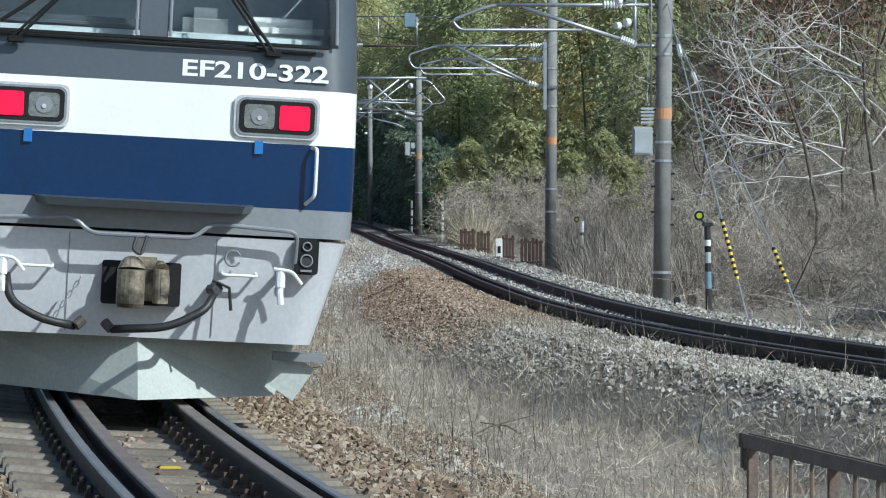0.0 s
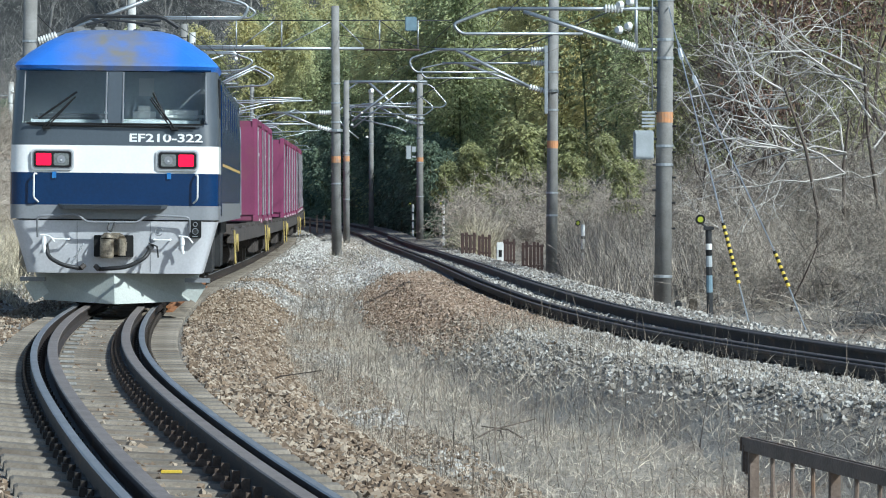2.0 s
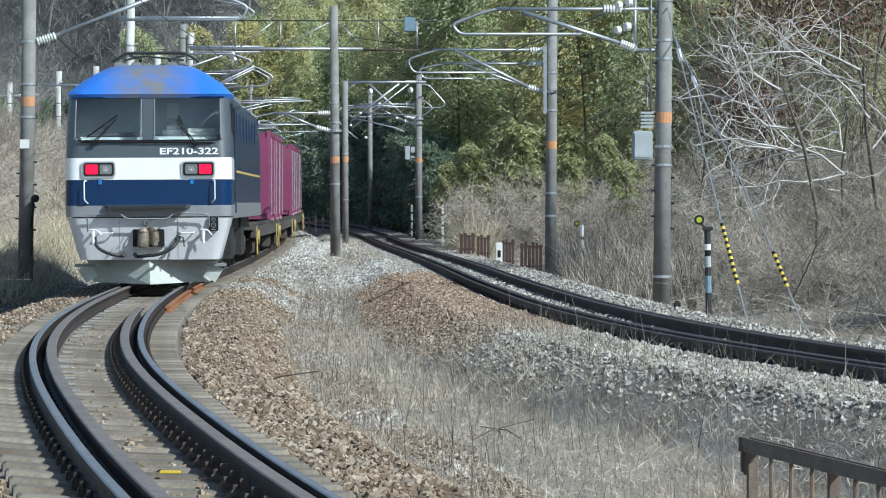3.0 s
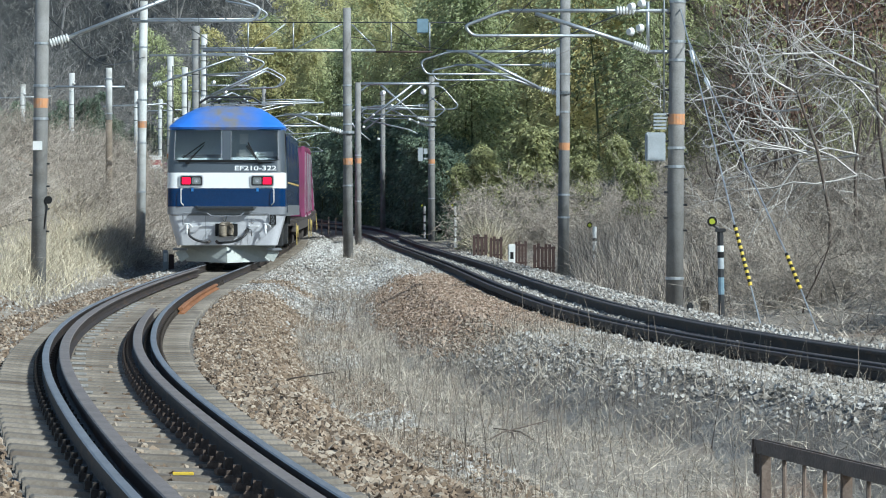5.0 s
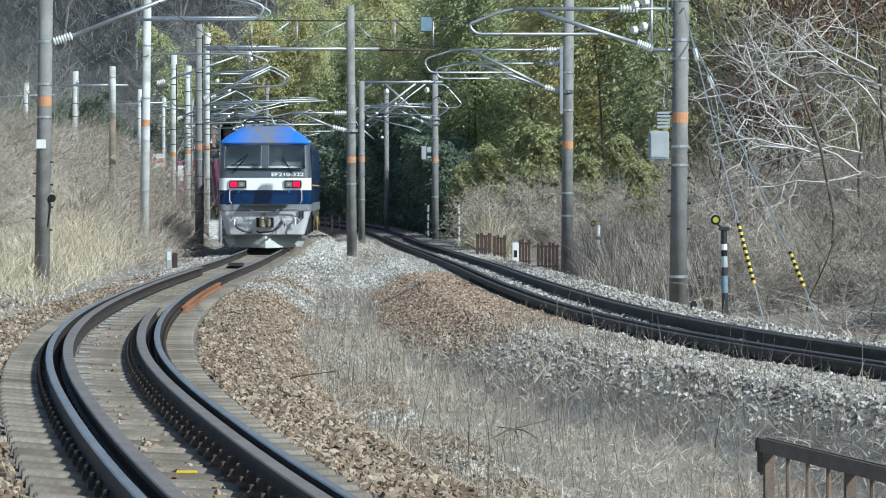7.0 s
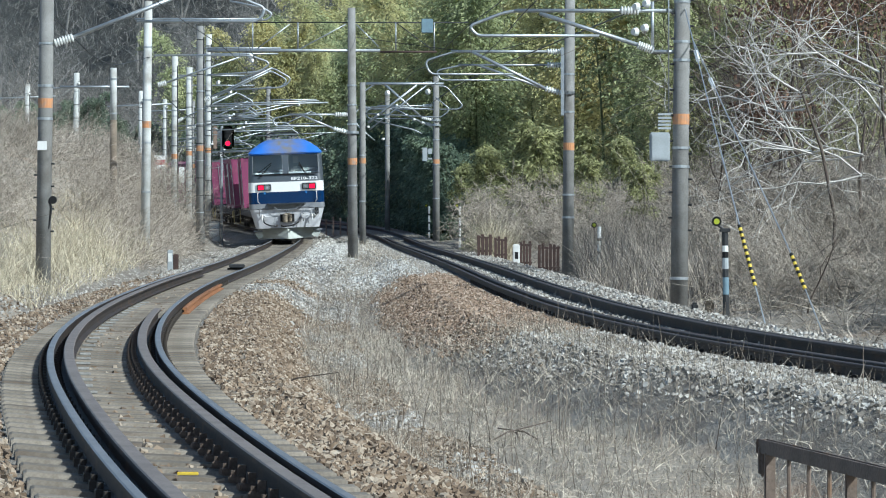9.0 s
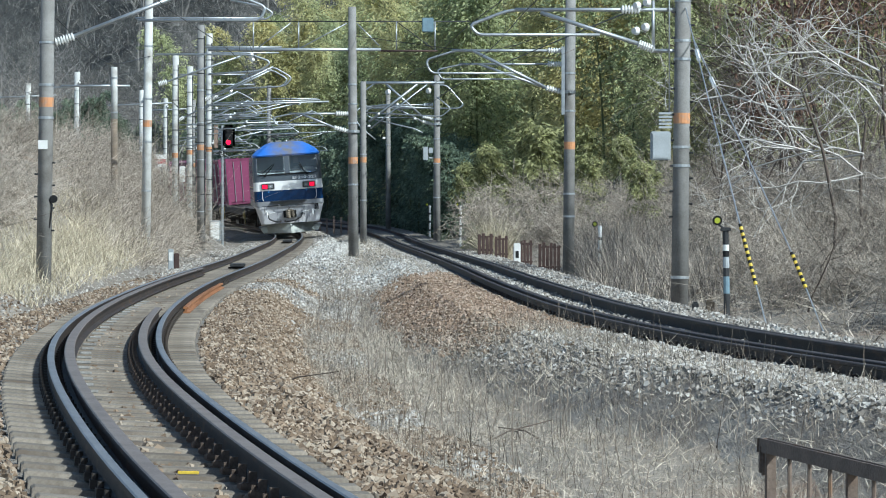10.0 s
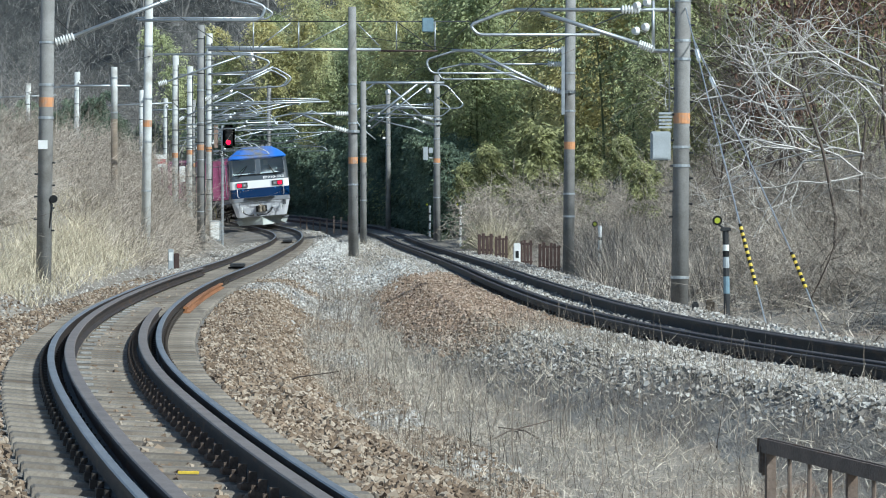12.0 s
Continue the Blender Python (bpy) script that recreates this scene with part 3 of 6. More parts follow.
def build_grass():
    rng = np.random.RandomState(9)

    def between(n, y0, y1, p):
        y = y0 + (y1 - y0) * rng.uniform(0, 1, n) ** p
        a, b = centre("left", y) + 2.6, np.minimum(centre("right", y) - 1.4, 6.0 + 0 * y)
        x = a + (b - a) * rng.uniform(-0.05, 1.1, n)
        keep = rusty_patch(x, y) + rng.uniform(-0.3, 0.3, n) < 0.45
        return x[keep], y[keep]

    x, y = between(52000, 17, 62, 1.3)
    n = len(x)
    ribbons("dry_grass", on_ground(x, y), upward(rng, n, 0.9), rng.uniform(0.06, 0.2, n), rng.uniform(0.004, 0.009, n), 0.5, M_GRASS, "short bleached dry grass between the two lines", "grass", 1)
    x, y = between(13000, 40, 140, 1.3)
    n = len(x)
    ribbons("dry_grass", on_ground(x, y), upward(rng, n, 0.8), rng.uniform(0.08, 0.25, n), rng.uniform(0.008, 0.014, n), 0.5, M_GRASS, "short bleached dry grass between the two lines", "grass", 2)
    x, y = between(4300, 22, 82, 0.9)
    n = len(x)
    ribbons("dry_weeds", on_ground(x, y), upward(rng, n, 0.12), rng.uniform(0.15, 0.45, n), rng.uniform(0.004, 0.008, n), 0.14, M_WEED, "thin dark dead weed stalks standing in the grass", "weeds", 3)
    x, y = between(200, 20, 48, 1.0)
    n = len(x)
    ribbons("dry_weeds", on_ground(x, y), upward(rng, n, 0.1), rng.uniform(0.45, 0.85, n), rng.uniform(0.006, 0.011, n), 0.1, M_WEED, "tall dead weed stalks standing in the grass", "weeds", 13)
    # left bank
    n = 34000
    y = rng.uniform(62, 150, n)
    x = centre("left", y) - rng.uniform(3.4, 15, n)
    gold = (x > centre("left", y) - 5.2) & (y < 110)
    b = on_ground(x, y)
    for sel, mat, lab, sd, hi in ((gold, M_GRASS_GOLD, "golden dry grass on the bank beside the line", 4, 0.8), (~gold, M_TWIG, "grey-brown dry brush covering the bank", 5, 2.1)):
        k = int(sel.sum())
        ribbons("dry_grass" if sd == 4 else "dry_brush", b[sel], upward(rng, k, 0.45 if sd == 4 else 0.9), rng.uniform(0.3, hi, k), rng.uniform(0.008, 0.02, k), 0.35 if sd == 4 else 0.7, mat, lab, "brush", sd, 3)
    n = 5200
    y = rng.uniform(70, 108, n)
    x = centre("left", y) - rng.uniform(2.9, 4.6, n)
    ribbons("dry_grass", on_ground(x, y), upward(rng, n, 0.4), rng.uniform(0.2, 0.75, n), rng.uniform(0.01, 0.02, n), 0.4, M_GRASS_GOLD, "golden dry grass tufts at the foot of the bank", "grass", 14, 3)
    n = 9000
    y = rng.uniform(98, 130, n)
    x = centre("left", y) - rng.uniform(2.7, 5.0, n)
    ribbons("dry_brush", on_ground(x, y), upward(rng, n, 0.8), rng.uniform(0.25, 1.15, n), rng.uniform(0.01, 0.022, n), 0.6, M_TWIG, "low grey-brown brush at the foot of the bank", "brush", 15, 3)
    for mat, n, sd, lab in ((M_TWIG, 5200, 16, "upright pale dead reeds along the foot of the bank"), (M_TWIG_DARK, 3800, 17, "upright dark dead stalks along the foot of the bank")):
        y = rng.uniform(72, 101, n)
        x = centre("right", y) + 2.0 + 2.6 * rng.uniform(0, 1, n) ** 0.8
        clear = x > 3.2 + 0.025 * (y - 82)
        x, y = x[clear], y[clear]
        n = len(x)
        ribbons("dry_reeds", on_ground(x, y), upward(rng, n, 0.22), rng.uniform(0.3, 1.4, n) * (0.45 + 0.55 * step(x - centre("right", y), 2.0, 3.0)), rng.uniform(0.008, 0.02, n), 0.25, mat, lab, "reeds", sd, 3)
    # right bank
    n = 72000
    y = 36 + 110 * rng.uniform(0, 1, n) ** 1.2
    off = rng.uniform(0, 1, n) ** 0.8 * 16
    x = centre("right", y) + 2.5 + off
    b = on_ground(x, y)
    hi = 0.35 + 1.9 * step(off, 0.3, 3.0) * (0.6 + 0.4 * wobble(x, y, 5, 21))
    hi = hi * (0.4 + 0.6 * step(y, 52, 68))
    d = upward(rng, n, 0.85)
    pick = rng.uniform(size=n)
    for sel, mat, lab, sd in ((pick < 0.55, M_TWIG, "tangled grey-brown dry brush on the bank", 6), (pick >= 0.75, M_GRASS, "pale dry reeds and grass on the bank", 7), ((pick >= 0.55) & (pick < 0.75), M_TWIG_DARK, "dark thin bare twigs on the bank", 8)):
        k = int(sel.sum())
        ribbons("dry_brush", b[sel], d[sel], np.maximum(0.2, hi[sel] * rng.uniform(0.5, 1.3, k)), rng.uniform(0.008, 0.02, k), 0.75, mat, lab, "brush", sd, 3)


M_DULL_HEAD = material("dull_dark_rail_top", (0.075, 0.058, 0.05), (0.05, 0.038, 0.032), 0.65, 0.2, scale=3, fine=40, bump=0.15)
ground_sheet = build_ground()
build_track("left", [(-0.385, 5, 84), (0.385, 5, 52)], -40, 400, 150, "curved railway track on concrete sleepers with guard rails", rust=(0.7, 55, 71))
build_track("right", [(-0.385, 5, 150), (0.385, 5, 150)], -40, 400, 150, "curved second railway track with dark rusty guard rails", head=M_DULL_HEAD)


# ---- poles and overhead line ----
def build_pole(name, x, y, z0, top, r, tip=0.0, mat=None, label="", bands=(), orange=None, steps=None, taper=0.8, pale_from=None):
    """A round mast; tip: how far its top leans across; bands: heights of clamps; orange: height of a painted ring; steps: heights between which bolts stick out."""
    root = tagged(new(name), label, "pole", "line-side poles")
    root.location = (x, y, z0)
    h = top - z0
    foot = min(z0, float(ground(x, y))) - 0.3
    at = lambda z: (tip * (z - z0) / h, 0, z - z0)
    rad = lambda z: r * (1 + (taper - 1) * (z - z0) / h)
    mat = mat or M_CONCRETE
    if pale_from:
        part("shaft", tubed([at(foot), at(pale_from)], rad(z0), 14, rad(pale_from)), M_WOODPOLE, root, smooth=True)
        part("upper_shaft", tubed([at(pale_from), at(top)], rad(pale_from) * 1.02, 14, rad(top)), mat, root, "pale upper shaft", smooth=True)
    else:
        part("shaft", tubed([at(foot), at(top)], r, 16, rad(top)), mat, root, smooth=True)
    for z in bands:
        part("clamp", tubed([at(z - 0.025), at(z + 0.025)], rad(z) + 0.012, 16), M_GALV, root)
    if orange:
        part("painted_ring", tubed([at(orange - 0.1), at(orange + 0.1)], rad(orange) + 0.004, 16), M_ORANGE, root, "faded orange painted ring")
    if steps:
        z, s = steps[0], 1
        while z < steps[1]:
            c = Vector(at(z))
            part("step_bolt", tubed([c, c + Vector((s * (rad(z) + 0.06), -0.06, 0))], 0.02, 6), M_DARK, root)
            z, s = z + 0.24, -s
    return root, at, rad


def pipe(root, name, pts, r=0.03, mat=None, bend=0.12, label=""):
    """A galvanised pipe of an overhead bracket; points relative to its pole's foot."""
    return part(name, tubed(rounded(pts, bend) if len(pts) > 2 else pts, r, 8), mat or M_GALV, root, label, True)


def insulator(root, a, b, r=0.075, count=6):
    return part("insulator", ribs(bmesh.new(), a, b, r, count, 0.012), M_PORCELAIN, root, "white ribbed insulator")


def disc_insulator(root, c, r=0.085):
    return part("insulator", tubed([(c[0] - 0.03, c[1] - 0.03, c[2]), (c[0], c[1], c[2]), (c[0] + 0.03, c[1] + 0.03, c[2])], r * 0.7, 12, r), M_PORCELAIN, root, "white disc insulator")


def bracket(root, z0, side, reach, zt, drop, dy=0.0, loop=0.7, r=0.03, z_arm=None):
    """A hinged bracket: slanting tube with an insulator at the mast, top tube and a bent steady arm."""
    zt, zb = zt - z0, zt - drop - z0
    s = side
    pipe(root, "top_tube", [(s * 0.5, dy, zt), (s * reach, dy, zt)], r)
    insulator(root, (s * 0.15, dy, zt), (s * 0.55, dy, zt))
    pipe(root, "stay_tube", [(s * 0.6, dy, zb + 0.12), (s * reach * 0.82, dy, zt)], r * 1.2)
    insulator(root, (s * 0.15, dy, zb), (s * 0.6, dy, zb + 0.12))
    za = zb + drop * 0.35 if z_arm is None else z_arm - z0
    pipe(root, "steady_arm", [(s * reach * 0.45, dy, zt), (s * (reach - 0.1), dy, zt), (s * (reach + loop), dy, (zt + za) / 2 + 0.05), (s * (reach + loop * 0.8), dy, za), (s * reach * 0.4, dy, za)], r * 0.8, None, 0.2)
    part("clamp", tubed([(0, -0.02, zb - 0.04), (0, -0.02, zb + 0.04)], 0.19, 14), M_GALV, root)


def build_poles():
    OLD = "tall weathered concrete overhead-line pole with an orange ring"
    # beside the right line, near
    root, at, rad = build_pole("overhead_line_pole", 4.45, 68, -0.45, 7.2, 0.165, 0.08, None, OLD, (0.1, 2.2, 2.55, 4.2, 4.55, 5.3), 3.09, (1.0, 7.0), 0.86)
    z = lambda v: v + 0.45
    pipe(root, "beam", [(-3.1, 0, z(5.13)), (-0.1, 0, z(5.13))], 0.035)
    pipe(root, "stay_tube", [(-0.78, 0, z(4.49)), (-2.62, 0, z(5.08))], 0.04)
    insulator(root, (-0.78, 0, z(4.49)), (-0.48, 0, z(4.38)), 0.08, 7)
    pipe(root, "short_arm", [(-0.5, 0, z(4.36)), (0, 0, z(4.36))], 0.035)
    pipe(root, "steady_arm", [(-2.3, 0, z(5.13)), (-3.2, 0, z(5.13)), (-3.95, 0, z(4.84)), (-3.8, 0, z(4.66)), (-1.5, 0, z(4.66))], 0.03, None, 0.25)
    insulator(root, (-1.1, 0, z(5.13)), (-0.75, 0, z(5.13)), 0.08, 6)
    pipe(root, "hanger", [(-0.5, 0, z(4.36)), (-0.5, 0, z(5.3))], 0.03)
    for dx, v in ((-0.82, 5.2), (-0.63, 5.26), (-0.84, 4.73), (-0.66, 4.8)):
        disc_insulator(root, (dx, -0.05, z(v)))
    b = part("equipment_box", boxed(-0.55, -0.18, -0.2, 0.1, z(2.3), z(2.84), 0.02), M_GREYBOX, root, "pale grey equipment box")
    part("box_door", boxed(-0.52, -0.22, -0.212, -0.19, z(2.34), z(2.8), 0.006), M_GREYBOX, b)
    for k in range(5):
        part("louvre_slat", boxed(-0.4, -0.16, -0.14, -0.1, z(2.9) + k * 0.065, z(2.94) + k * 0.065), M_GREYBOX, root)
    pipe(root, "conduit", [(-0.2, -0.05, z(3.2)), (-0.2, -0.05, z(7.0))], 0.014)
    # next along the right line
    root, at, rad = build_pole("overhead_line_pole", 3.33, 96, -0.4, 7.2, 0.155, 0.06, None, OLD, (1.1, 1.7, 3.9, 4.4, 4.9), 2.98, None, 0.86)
    bracket(root, -0.4, -1, 3.1, 5.5, 1.1, 0.0, 0.7, 0.035, 4.9)
    bracket(root, -0.4, -1, 2.9, 5.15, 0.75, 0.25, 0.6, 0.028, 4.75)
    part("channel", boxed(-0.19, -0.1, -0.18, -0.1, 4.2, 6.0), M_GALV, root)
    # pole between the lines, with a truss beam
    root, at, rad = build_pole("overhead_line_pole", -2.77, 112, -0.25, 7.5, 0.16, -0.04, None, OLD, (2.0, 3.9, 4.5, 5.1), 2.75, None, 0.75)
    z = lambda v: v + 0.25
    pipe(root, "truss_chord", [(-4.5, 0, z(6.18)), (0.85, 0, z(6.18))], 0.05)
    pipe(root, "truss_chord", [(0.85, 0, z(6.14)), (2.6, 0, z(6.14))], 0.03, M_RUSTBROWN)
    pipe(root, "truss_chord", [(-3.1, 0, z(7.05)), (3.6, 0, z(7.05))], 0.018, M_DARK)
    for a, b in ((-3.0, -1.95), (-1.7, -0.2), (0.1, 0.8)):
        pipe(root, "truss_brace", [(a, 0, z(6.2 if a < 0 else 7.0)), (b, 0, z(7.0 if a < 0 else 6.3))], 0.018)
    for v in (-3.1, -1.7, 1.33, 2.52):
        pipe(root, "truss_post", [(v, 0, z(6.16)), (v, 0, z(7.05))], 0.022)
    pipe(root, "truss_brace", [(1.33, 0, z(7.05)), (2.52, 0, z(6.16))], 0.015, M_DARK)
    part("equipment_box", boxed(2.12, 2.48, -0.1, 0.15, z(6.72), z(7.16), 0.02), M_BLUEGREY, root, "grey box on the beam")
    bracket(root, -0.25, -1, 2.0, 4.2, 0.55, 0.0, 0.5, 0.03)
    # far right line poles
    root, at, rad = build_pole("overhead_line_pole", -0.25, 148, -0.2, 6.6, 0.15, 0.0, None, OLD, (1.6, 3.0, 4.0), 3.1, None, 0.8)
    bracket(root, -0.2, -1, 2.6, 6.3, 1.5, 0.0, 0.5, 0.04)
    bracket(root, -0.2, -1, 2.4, 5.4, 0.8, 0.3, 0.5, 0.03)
    pipe(root, "steady_arm", [(-0.2, 0, 6.4), (0.4, 0, 6.4), (1.1, 0, 5.6), (0.9, 0, 5.45), (-1.6, 0, 5.45)], 0.03, None, 0.2)
    part("equipment_box", boxed(-0.57, -0.36, -0.2, 0.05, 3.32, 3.88, 0.02), M_GREYBOX, root, "pale grey equipment box")
    part("box_frame", boxed(-0.33, -0.17, -0.18, 0.0, 3.4, 3.46), M_GREYBOX, root)
    part("box_frame", boxed(-0.33, -0.17, -0.18, 0.0, 3.62, 3.84), M_GREYBOX, root)
    root, at, rad = build_pole("overhead_line_pole", -2.95, 134, -0.2, 5.9, 0.125, 0.0, None, "dark concrete pole with step bolts", (1.5, 3.2), 3.0, (1.4, 5.4), 0.85)
    pipe(root, "stay_tube", [(0.2, 0, 4.6), (2.0, 0, 6.0)], 0.045)
    pipe(root, "beam", [(-0.1, 0, 6.05), (3.0, 0, 6.05)], 0.05)
    disc_insulator(root, (0.9, 0, 5.7), 0.12)
    disc_insulator(root, (2.4, 0, 5.75), 0.12)
    pipe(root, "brace", [(0.25, 0, 4.35), (2.35, 0, 5.98)], 0.03)
    pipe(root, "thin_arm", [(0.1, 0, 4.95), (2.9, 0, 4.8), (3.25, 0, 5.1), (2.7, 0, 5.55)], 0.024, None, 0.15)
    pipe(root, "thin_arm", [(0.3, 0.1, 5.2), (2.5, 0.1, 5.12)], 0.024)
    pipe(root, "thin_arm", [(0.4, 0.1, 4.7), (1.9, 0.1, 4.35), (2.2, 0.1, 4.2)], 0.024)
    pipe(root, "drop_arm", [(-0.05, 0, 5.2), (-0.4, 0, 4.85), (-0.1, 0, 4.4), (0.45, 0, 3.95)], 0.024, None, 0.15)
    for dx, v in ((0.55, 4.9), (1.25, 5.25), (1.9, 4.72), (0.2, 4.45), (0.75, 4.0)):
        disc_insulator(root, (dx, -0.08, v), 0.05)
    root, at, rad = build_pole("overhead_line_pole", -2.7, 178, -0.2, 6.8, 0.13, 0.0, None, "plain grey concrete pole before dark woods", (4.2,), None, None, 0.85)
    pipe(root, "beam", [(-1.4, 0, 6.2), (1.4, 0, 6.2)], 0.04)
    # left side
    root, at, rad = build_pole("overhead_line_pole", -8.5, 77, 0.35, 7.5, 0.165, 0.12, None, OLD, (3.3, 4.0, 4.9), 3.63, (0.9, 2.4), 0.86)
    part("blank_plate", boxed(-0.1, 0.1, -0.175, -0.165, 2.28, 2.47), M_WHITE, root, "small blank white plate")
    insulator(root, (0.25, 0, 4.55), (0.65, 0, 4.68), 0.09, 7)
    pipe(root, "stay_tube", [(0.65, 0, 4.68), (3.0, 0, 5.6)], 0.045)
    pipe(root, "top_tube", [(0.4, 0, 5.7), (4.4, 0, 5.7)], 0.035)
    pipe(root, "steady_arm", [(2.2, 0, 5.6), (4.0, 0, 5.6), (4.75, 0, 5.3), (4.6, 0, 5.02), (2.0, 0, 5.02)], 0.03, None, 0.25)
    pipe(root, "lever", [(0.12, -0.1, 0.6), (0.2, -0.1, 1.1), (0.12, -0.1, 1.2)], 0.02, M_DARK)
    part("lever_disc", tubed([(0.22, -0.14, 1.22), (0.22, -0.08, 1.22)], 0.085, 14), M_BLACK, root, "small black round target")
    root, at, rad = build_pole("overhead_line_pole", -10.45, 115, -0.2, 5.75, 0.12, 0.0, M_CONCRETE_WHITE, "pole with grey wooden foot and pale top", (4.3, 5.4), None, None, 0.85, 4.1)
    pipe(root, "beam", [(-1.7, 0, 5.35), (0.5, 0, 5.35)], 0.035)
    root, at, rad = build_pole("overhead_line_pole", -9.05, 110, 0.0, 7.6, 0.15, 0.12, M_CONCRETE_WHITE, "pale concrete overhead-line pole with an orange ring", (1.8, 3.3, 4.6, 6.2), 3.85, None, 0.8)
    pipe(root, "top_tube", [(-0.3, 0, 7.05), (3.6, 0, 7.05)], 0.035)
    pipe(root, "steady_arm", [(2.6, 0, 7.6), (3.6, 0, 7.4), (3.9, 0, 7.2), (3.7, 0, 7.02), (2.0, 0, 7.02)], 0.03, None, 0.2)
    insulator(root, (0.4, 0, 5.05), (0.65, 0, 5.12), 0.08, 5)
    pipe(root, "stay_tube", [(0.65, 0, 5.12), (2.9, 0, 5.9)], 0.03)
    pipe(root, "steady_arm", [(0.3, 0, 5.95), (3.2, 0, 5.95), (3.85, 0, 5.72), (3.5, 0, 5.45), (1.9, 0, 5.35)], 0.03, None, 0.2)
    for x, y, z0, top, r, orange, mat in ((-11.1, 150, 0.4, 7.5, 0.15, 3.35, M_CONCRETE_WHITE), (-11.2, 160, 0.4, 7.4, 0.16, 3.6, M_CONCRETE_WHITE), (-8.7, 130, 0.2, 7.8, 0.16, 3.4, None),
                                          (-9.7, 150, 0.2, 8.4, 0.15, 3.6, M_CONCRETE_WHITE), (-17.2, 170, 2.0, 7.5, 0.16, None, M_CONCRETE_WHITE), (-21.8, 190, 2.5, 7.6, 0.16, None, M_CONCRETE_WHITE),
                                          (-10.4, 216, 0.0, 8.3, 0.15, None, None), (-14.6, 175, 2.0, 6.8, 0.12, None, M_CONCRETE_WHITE), (-16.5, 215, 0.5, 7.5, 0.15, 3.6, M_CONCRETE_WHITE), (-13.8, 200, 0.2, 7.0, 0.14, 3.4, None)):
        lab = "pale concrete overhead-line pole by the far curve" if mat else "grey concrete overhead-line pole by the far curve"
        root, at, rad = build_pole("overhead_line_pole", x, y, z0, top, r, 0.02, mat, lab, (top * 0.55, top * 0.7), orange, None, 0.85)
        h = top - z0
        for k, v in enumerate(np.arange(0.9, h - 0.3, 0.62)):
            part("strap", tubed([at(z0 + v - 0.018), at(z0 + v + 0.018)], rad(z0 + v) + 0.008, 12), M_DARK if k % 3 else M_GALV, root)
        part("cable_run", tubed([(r * 0.9, -r * 0.6, 0.4), (r * 0.85, -r * 0.6, h - 0.4)], 0.022, 6), M_DARK, root)
        if (x, y) == (-11.1, 150):
            part("equipment_box", boxed(0.18, 0.4, -0.2, 0.05, 1.85, 2.5, 0.02), M_WHITE, root, "white equipment box")
        if x > -14:
            for k in range(3):
                lo, out_x = h - 3.1 - 0.33 * k, 1.7 + 0.75 * k
                pipe(root, "thin_arm", [(0, 0.1 * k, lo), (out_x, 0.1 * k, lo + 0.12), (out_x + 0.35, 0.1 * k, lo - 0.12), (out_x * 0.6, 0.1 * k, lo - 0.2)], 0.018, None, 0.1)
                disc_insulator(root, (0.55 + 0.5 * k, -0.1, lo + 0.12), 0.045)
            pipe(root, "top_tube", [(-0.2, 0, h - 0.8), (2.9, 0, h - 0.8)], 0.035)
            pipe(root, "long_arm", [(-0.1, 0, h - 2.9), (4.6, 0, h - 2.75)], 0.03)
            pipe(root, "long_stay", [(0.0, 0.05, h - 3.6), (3.6, 0.05, h - 2.78)], 0.026)
            pipe(root, "stay_tube", [(0.3, 0, h - 2.6), (2.6, 0, h - 1.5)], 0.035)
            pipe(root, "steady_arm", [(1.4, 0, h - 1.9), (2.6, 0, h - 1.5), (3.3, 0, h - 1.9), (3.0, 0, h - 2.2), (1.0, 0, h - 2.3)], 0.03, None, 0.2)
            insulator(root, (0.1, 0, h - 2.7), (0.35, 0, h - 2.58), 0.08, 5)
            disc_insulator(root, (1.8, -0.1, h - 1.1), 0.1)
        else:
            pipe(root, "beam", [(-1.6, 0, h - 0.75), (1.5, 0, h - 0.62)], 0.04)
            disc_insulator(root, (0.12, -0.16, h - 0.5), 0.06)


def along(line, y, dx, z):
    return (float(centre(line, y)) + dx, y, z)


